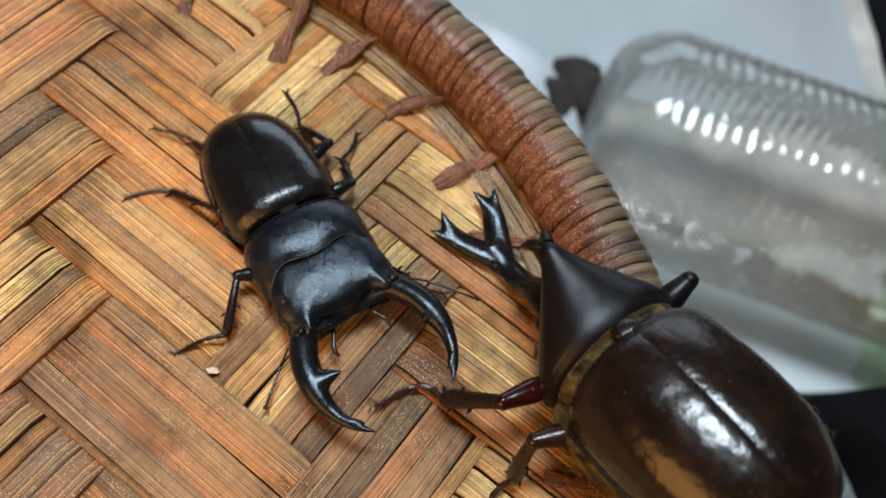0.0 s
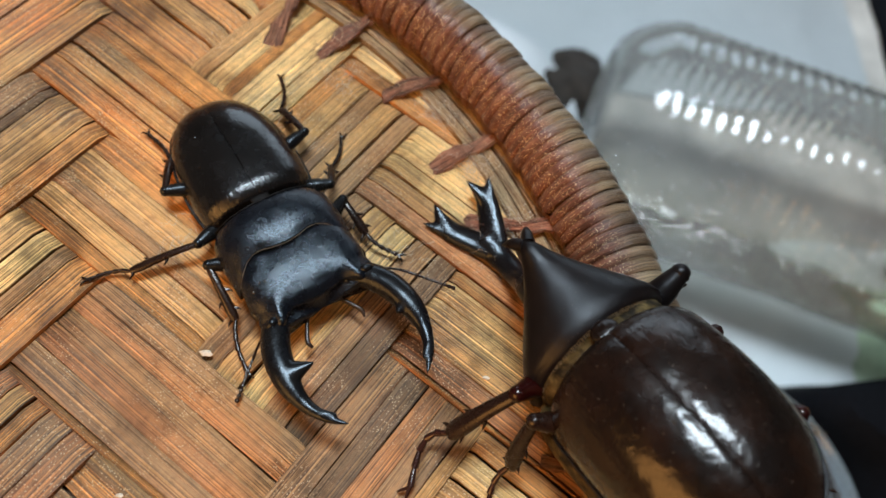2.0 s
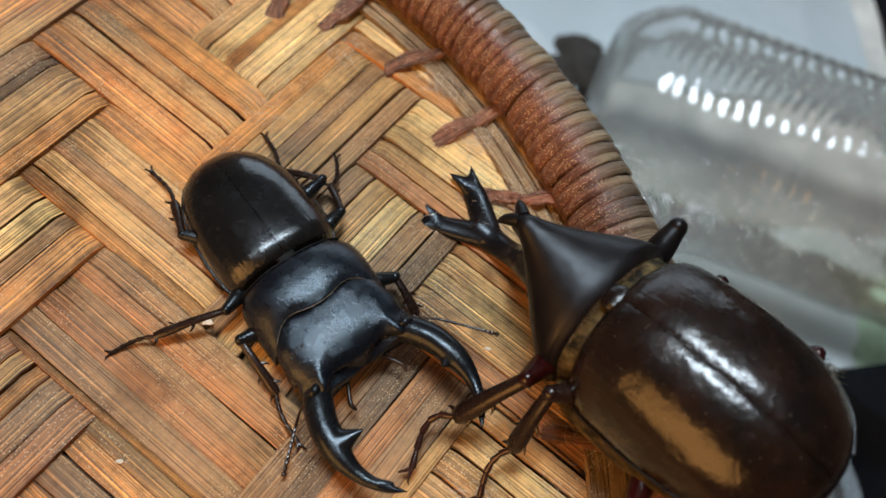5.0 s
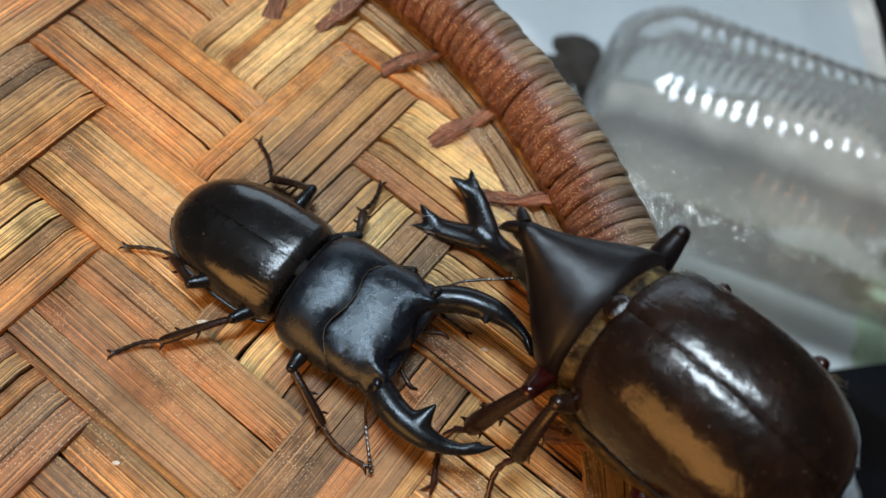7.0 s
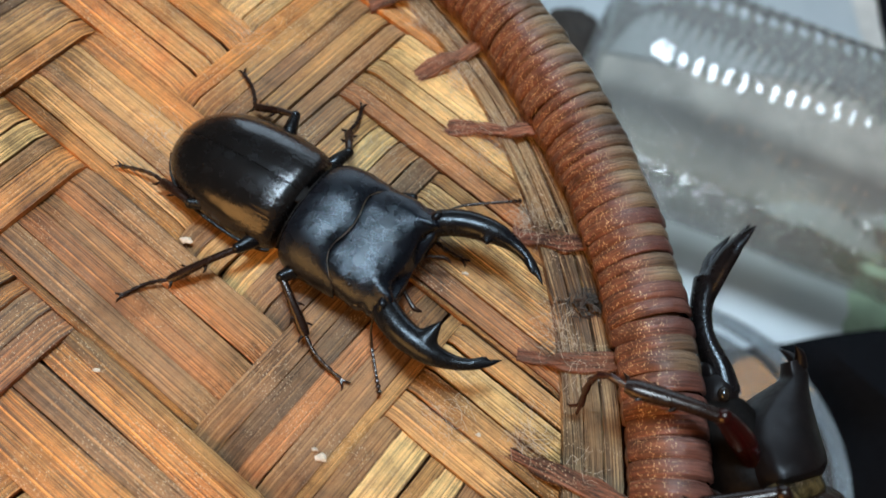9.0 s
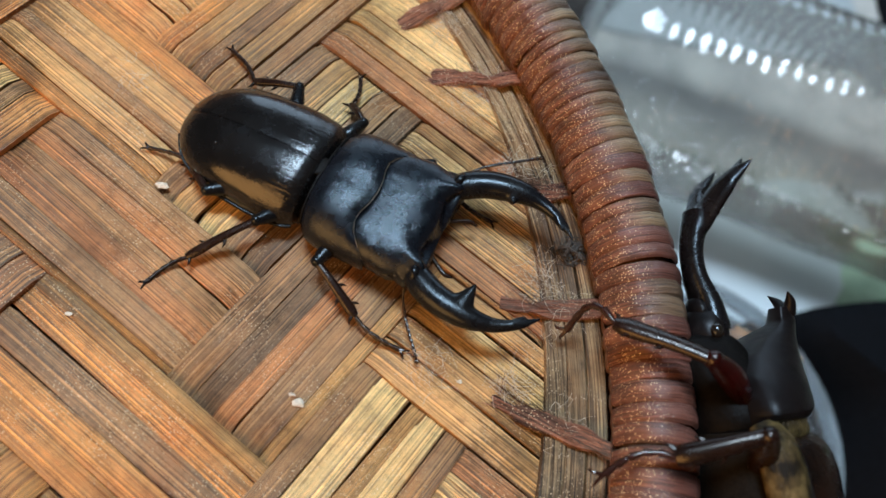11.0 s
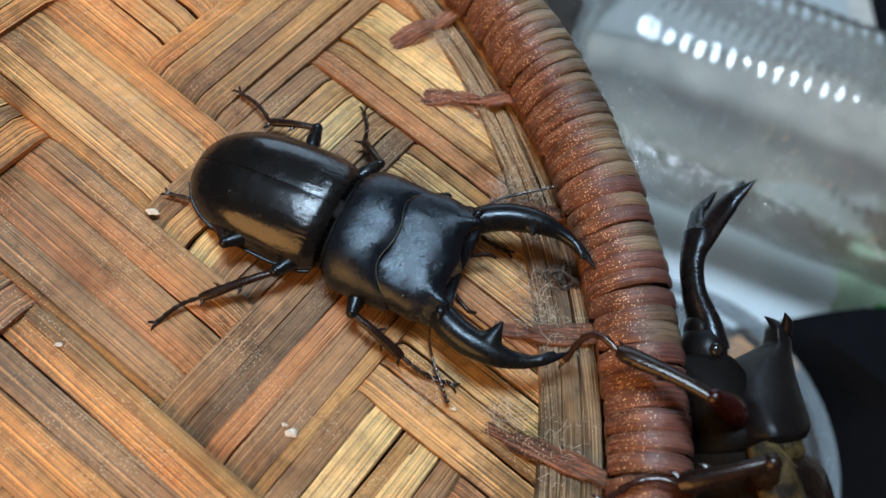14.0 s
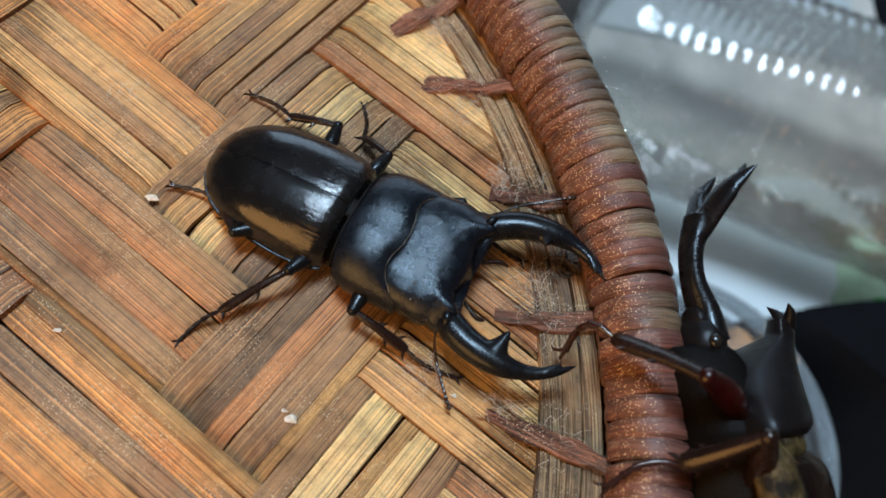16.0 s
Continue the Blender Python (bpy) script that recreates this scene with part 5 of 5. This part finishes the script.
# seconds, then x and y of knee, ankle and foot in millimetres, at heights of 5.2, 2.4 and 0.9
STAG_STEPS = {
    "HR": (
        (0, -18.3, 77.0, -25.0, 84.0, -36.3, 87.3),
        (0.5, -24.4, 67.3, -25.4, 76.8, -32.3, 83.1),
        (2, -24.4, 67.3, -25.4, 76.8, -32.3, 83.1),
        (3, -22.3, 54.7, -24.5, 62.6, -31.2, 70.5),
        (3.6, -21.2, 55.0, -24.2, 65.2, -31.5, 70.9),
        (4, -21.2, 55.0, -24.2, 65.2, -31.5, 70.9),
        (6.5, -19.2, 49.3, -22.7, 57.9, -30.2, 65.5),
        (7, -15.8, 46.2, -21.5, 52.3, -31.7, 53.7),
        (8, -16.4, 45.7, -23.0, 51.6, -31.3, 53.9),
        (9.5, -16.2, 45.5, -20.3, 51.3, -28.2, 54.0),
        (12, -2.5, 35.2, -6.6, 42.1, -15.4, 44.9),
        (13, -1.9, 35.9, -6.5, 42.9, -15.8, 45.2),
        (15, -1.4, 34.8, -6.0, 41.9, -14.9, 45.3),
        (16, -1.1, 34.6, -4.8, 41.3, -14.3, 44.1),
    ),
    "MR": (
        (0, -17.6, 68.0, -23.1, 71.3, -30.7, 72.0),
        (0.5, -17.6, 58.4, -28.2, 53.7, -34.5, 52.4),
        (2, -17.6, 58.4, -28.2, 53.7, -34.5, 52.4),
        (3, -19.0, 50.5, -26.9, 52.4, -35.2, 52.6),
        (3.6, -10.9, 43.6, -22.3, 37.8, -27.0, 36.1),
        (4, -10.9, 43.6, -22.3, 37.8, -27.0, 36.1),
        (6.5, -10.2, 40.5, -22.9, 37.9, -28.7, 36.0),
        (7, -9.1, 41.0, -20.8, 37.1, -27.2, 35.4),
        (8, -9.1, 39.8, -20.2, 37.0, -26.9, 35.0),
        (9.5, -3.2, 38.7, -13.1, 32.2, -19.4, 29.4),
        (12, 5.2, 33.2, -6.5, 26.9, -11.2, 22.7),
        (13, 4.8, 31.7, -7.3, 27.7, -11.4, 24.4),
        (15, 5.8, 30.4, -6.1, 25.1, -10.4, 22.7),
        (16, 8.4, 30.0, -1.9, 23.1, -6.0, 19.8),
    ),
    "FR": (
        (0, -12.5, 56.0, -13.2, 46.0, -19.3, 44.2),
        (0.5, -15.8, 54.4, -9.9, 45.1, -6.2, 32.7),
        (2, -15.8, 54.4, -9.9, 45.1, -6.2, 32.7),
        (3, -9.9, 41.2, -4.0, 33.2, -0.7, 25.4),
        (3.6, -9.5, 39.5, -4.0, 30.8, 0.0, 24.4),
        (4, -9.5, 39.5, -4.0, 30.8, 0.0, 24.4),
        (6.5, -2.5, 31.6, 5.2, 25.0, 8.7, 18.3),
        (7, -0.6, 32.6, 5.6, 24.9, 12.4, 19.6),
        (8, -0.6, 33.5, 5.7, 25.3, 12.6, 19.1),
        (9.5, 0.8, 34.3, 6.4, 25.2, 12.1, 19.4),
        (12, 16.3, 25.6, 24.8, 18.8, 32.3, 16.3),
        (13, 16.6, 25.0, 25.6, 19.9, 32.8, 16.4),
        (15, 16.7, 24.1, 25.6, 19.0, 32.8, 16.7),
        (16, 16.8, 23.1, 25.6, 19.0, 31.8, 16.4),
    ),
    "HL": (
        (0, 0.9, 83.7, -4.1, 87.5, -8.7, 97.1),
        (0.5, -4.3, 79.6, -8.3, 88.4, -8.6, 96.7),
        (2, -4.3, 79.6, -8.3, 88.4, -8.6, 96.7),
        (3, -5.1, 72.9, -10.7, 77.5, -11.4, 86.3),
        (3.6, -0.5, 64.8, -8.1, 68.5, -10.8, 77.9),
        (4, -0.5, 64.8, -8.1, 68.5, -10.8, 77.9),
        (6.5, 0.2, 63.4, -7.9, 68.0, -10.9, 76.7),
        (7, -0.7, 62.7, -7.4, 67.5, -10.6, 77.3),
        (8, -0.4, 61.3, -8.1, 67.7, -10.4, 77.9),
        (9.5, -0.3, 61.6, -7.6, 66.5, -10.8, 74.4),
        (12, 7.2, 56.1, -2.3, 59.0, -8.1, 67.3),
        (13, 7.2, 56.3, -2.6, 59.6, -7.4, 67.5),
        (15, 10.9, 55.0, 0.9, 57.8, -5.2, 65.4),
        (16, 12.4, 54.0, 2.0, 57.8, -3.7, 62.5),
    ),
    "ML": (
        (0, 4.0, 74.5, 2.5, 83.2, 7.3, 92.3),
        (0.5, 0.8, 70.8, 2.5, 76.0, 4.0, 85.1),
        (2, 0.8, 70.8, 2.5, 76.0, 4.0, 85.1),
        (3, 1.4, 64.0, 1.3, 72.2, 2.9, 78.0),
        (3.6, 2.7, 59.8, 1.0, 69.4, 1.9, 76.9),
        (4, 2.7, 59.8, 1.0, 69.4, 1.9, 76.9),
        (6.5, 7.8, 55.6, 8.4, 63.0, 11.1, 69.7),
        (7, 7.7, 56.1, 9.3, 63.0, 12.1, 69.1),
        (8, 7.8, 55.7, 8.9, 63.3, 11.4, 69.0),
        (9.5, 9.5, 57.8, 9.5, 64.0, 10.6, 69.5),
        (12, 18.1, 50.5, 16.1, 55.8, 16.6, 64.3),
        (13, 18.4, 50.7, 16.8, 57.5, 16.3, 65.9),
        (15, 18.6, 49.0, 16.5, 56.3, 16.5, 64.6),
        (16, 19.9, 48.6, 16.5, 55.2, 16.5, 64.1),
    ),
    "FL": (
        (0, 11.7, 59.7, 14.4, 59.5, 18.5, 58.3),
        (0.5, 4.1, 66.6, 11.9, 59.9, 19.6, 57.8),
        (2, 4.1, 66.6, 11.9, 59.9, 19.6, 57.8),
        (3, 4.5, 61.1, 13.6, 55.6, 21.6, 55.3),
        (3.6, 12.6, 50.8, 20.6, 43.5, 27.5, 40.1),
        (4, 12.6, 50.8, 20.6, 43.5, 27.5, 40.1),
        (6.5, 16.4, 47.1, 20.1, 43.0, 23.7, 38.8),
        (7, 17.0, 50.5, 21.4, 47.2, 25.7, 43.7),
        (8, 17.5, 49.8, 21.9, 46.5, 26.2, 42.9),
        (9.5, 19.9, 49.8, 24.5, 46.8, 29.0, 43.5),
        (12, 29.8, 45.5, 34.7, 43.1, 39.6, 40.4),
        (14.5, 29.9, 45.6, 34.8, 43.2, 39.7, 40.5),
        (15, 31.0, 43.4, 35.9, 40.7, 40.6, 37.8),
        (16, 32.2, 42.6, 37.0, 39.9, 41.7, 36.9),
    ),
}
# seconds, x, y, z in millimetres, roll, pitch, heading, nod of the head
RHINO = (
    (0.0, 49.0, 39.0, 18.3, -7, 22.5, 124.5, 7), (0.3, 47.8, 37.2, 17.8, -12, 22.5, 122.5, 6), (1.0, 47.2, 36.6, 17.6, -15, 22.5, 121.8, 6),
    (1.5, 47.2, 36.6, 17.6, -15, 22.5, 121.8, 6), (3.0, 47.2, 36.6, 17.6, -15, 22.5, 121.8, 6), (3.5, 47.8, 36.8, 18.4, -15, 22.3, 125.5, 9), (4.0, 48.2, 37.0, 19.0, -14.6, 22, 127.8, 13),
    (6.3, 47.6, 36.8, 19.4, -16.5, 19.6, 132.8, 18), (6.9, 48.2, 36.2, 19.7, -16, 19.8, 132.0, 18), (7.2, 50.0, 33.3, 21.4, -11.5, 20.3, 126.8, 13), (7.3, 52.2, 31.6, 22.8, -8, 18.5, 126.0, 13), (7.4, 57.6, 29.2, 24.2, 3, 15, 124.5, 10),
    (7.5, 65.3, 29.3, 23.8, 21, 14, 125.5, -14), (7.6, 67.4, 25.6, 22.6, 28, 6, 117.0, -15), (7.8, 69.8, 23.0, 20.4, 30, 4.5, 109.0, -9), (8.0, 72.3, 21.3, 18.4, 31, 3.5, 104.0, 2), (8.3, 72.6, 21.0, 18.1, 32, 3, 104.5, 2), (8.4, 81.0, 18.8, 10.2, 50, -5, 114.0, -4),
    (8.6, 82.5, 3.3, 3.7, 66, -10, 112.8, -7), (8.8, 76.0, 1.8, 1.7, 71, -12, 109.0, -9), (9.0, 76.3, 4.4, 2.5, 85, -9, 105.3, -8), (9.5, 73.8, 3.7, 4.4, 91.5, -13, 104.0, -4),
    (12.0, 75.2, 6.1, 2.5, 95.7, -11.5, 99.3, -2.5), (12.5, 75.2, 6.1, 2.5, 96.2, -11.5, 99.2, -2.5), (14.5, 74.9, 6.3, 2.7, 96.2, -12.7, 98.5, -3), (16.0, 72.6, 4.4, 6.2, 96.2, -13, 98.1, -2),
)
# seconds, then knee, ankle and foot in millimetres
RHINO_STEPS = {
    "FL": (
        (0, 29.8, 34.6, 14.3, 22.4, 37.6, 3.4, 16.9, 37.0, 2.4),
        (0.4, 31.1, 32.0, 16.6, 22.6, 28.2, 6.6, 18.0, 21.5, 1.2),
        (2, 31.6, 32.4, 17.6, 23.4, 28.6, 7.3, 18.0, 21.0, 2.0),
        (4, 32.5, 30.7, 18.2, 23.6, 26.8, 7.8, 17.9, 19.4, 2.4),
        (6.5, 32.2, 28.9, 17.7, 23.9, 26.3, 7.1, 17.7, 19.0, 2.4),
        (7.2, 33.8, 27.6, 19.0, 28.6, 24.6, 7.6, 25.4, 17.8, 1.1),
        (7.4, 42.3, 31.1, 12.0, 33.6, 24.5, 6.0, 29.4, 19.3, 1.0),
        (7.6, 51.4, 30.6, 16.0, 44.1, 33.6, 10.0, 40.6, 28.2, 4.0),
        (8, 52.7, 27.4, 17.0, 44.8, 30.7, 9.0, 41.5, 25.0, 4.0),
        (8.3, 52.7, 27.4, 17.0, 44.8, 30.7, 9.0, 41.5, 25.0, 4.0),
        (8.4, 58.9, 25.8, 16.0, 50.4, 30.8, 12.0, 44.7, 34.0, 5.0),
        (9, 63.1, 14.2, 19.0, 50.6, 18.2, 15.5, 47.3, 17.3, 5.0),
        (9.5, 63.2, 12.9, 20.0, 51.9, 17.8, 15.5, 47.4, 20.1, 5.0),
        (12.5, 64.5, 12.8, 19.0, 53.3, 19.5, 15.5, 47.8, 20.8, 5.0),
        (16, 64.1, 11.1, 21.0, 53.0, 18.7, 15.5, 48.4, 19.7, 5.0),
    ),
    "ML": (
        (0, 34.1, 28.9, 15.0, 33.2, 25.1, 3.7, 31.4, 22.0, 2.6),
        (2, 33.9, 28.6, 17.6, 32.8, 24.3, 6.6, 31.4, 20.3, 3.4),
        (6.5, 36.4, 27.7, 19.0, 32.2, 21.0, 10.0, 28.3, 15.8, 3.2),
        (7.2, 37.2, 25.6, 21.0, 33.7, 19.9, 11.0, 31.6, 15.3, 3.6),
        (7.6, 65.7, 24.3, 12.0, 57.5, 17.0, 12.5, 52.4, 13.3, 9.0),
        (8, 67.0, 22.4, 13.0, 59.9, 13.6, 12.0, 55.0, 8.6, 9.0),
        (8.3, 67.0, 22.4, 13.0, 59.9, 13.6, 12.0, 55.0, 8.6, 9.0),
        (9, 69.8, 3.9, 20.6, 59.0, 1.5, 15.8, 52.3, -0.5, 12.0),
        (9.5, 67.2, 2.5, 21.6, 55.9, -0.5, 16.0, 48.2, -2.8, 12.0),
        (12.5, 71.3, 3.9, 21.3, 61.5, 1.5, 16.0, 53.8, 0.2, 12.0),
        (16, 68.5, 4.6, 23.9, 60.9, 2.2, 16.0, 53.4, 0.0, 12.0),
    ),
}


def between(rows, t):
    """Rows read off at t, straight from row to row."""
    ts = [q[0] for q in rows]
    return [float(np.interp(t, ts, [q[i] for q in rows])) for i in range(1, len(rows[0]))]


def stag_pose(t):
    x, y, a = between(STAG, t)
    return pose(x * MM, y * MM, 0.0007, 3, -2, a)


def rhino_pose(t):
    x, y, z, r, p, a, _ = between(RHINO, t)
    return pose(x * MM, y * MM, z * MM, r, p, a)


def jointed_rows(lg, times, body, rows):
    """Bends a leg at hip, knee and ankle towards joints given in the place; the pieces keep their lengths."""
    j = list(lg["joints"])
    k0, a0, f0 = Vector(j[0:3]), Vector(j[3:6]), Vector(j[6:9])
    hip = Vector(lg.location) / MM
    out = ([], [], [])
    for t in times:
        v = between(rows, t)
        inv = body(t).inverted()
        k1, a1, f1 = (inv @ (Vector(v[i:i + 3]) * MM) / MM - hip for i in (0, 3, 6))
        q1 = k0.rotation_difference(k1)
        knee = q1 @ k0
        q2 = (a0 - k0).rotation_difference(a1 - knee)
        ankle = knee + q2 @ (a0 - k0)
        q3 = (f0 - a0).rotation_difference(f1 - ankle)
        back = q1.inverted()
        out[0].append((t, Matrix.Translation(hip * MM) @ q1.to_matrix().to_4x4()))
        out[1].append((t, Matrix.Translation(k0 * MM) @ (back @ q2).to_matrix().to_4x4()))
        out[2].append((t, Matrix.Translation(back @ ankle * MM) @ (back @ q3).to_matrix().to_4x4()))
    return out


def bend_leg(lg, times, body, rows):
    pieces = (lg, *(next(c for c in lg.children if c.name.startswith(n)) for n in ("tibia", "tarsus")))
    for piece, keys in zip(pieces, jointed_rows(lg, sorted({*times, *(q[0] for q in rows)}), body, rows)):
        walk(piece, keys)


def motions():
    stag_times = [q[0] for q in STAG]
    walk(stag, [(t, stag_pose(t)) for t in stag_times])
    for key, rows in STAG_STEPS.items():
        high = [(t, kx, ky, 5.2, ax, ay, 2.4, fx, fy, 0.9) for t, kx, ky, ax, ay, fx, fy in rows]
        bend_leg(stag_legs[key], stag_times, stag_pose, high)
    rhino_times = [q[0] for q in RHINO]
    walk(rhino, [(t, rhino_pose(t)) for t in rhino_times])
    base = rhino_head.location.copy()
    walk(rhino_head, [(q[0], Matrix.Translation(base) @ pose(0, 0, 0, 0, q[7], 0)) for q in RHINO])
    for key, rows in RHINO_STEPS.items():
        bend_leg(rhino_legs[key], rhino_times, rhino_pose, rows)


motions()
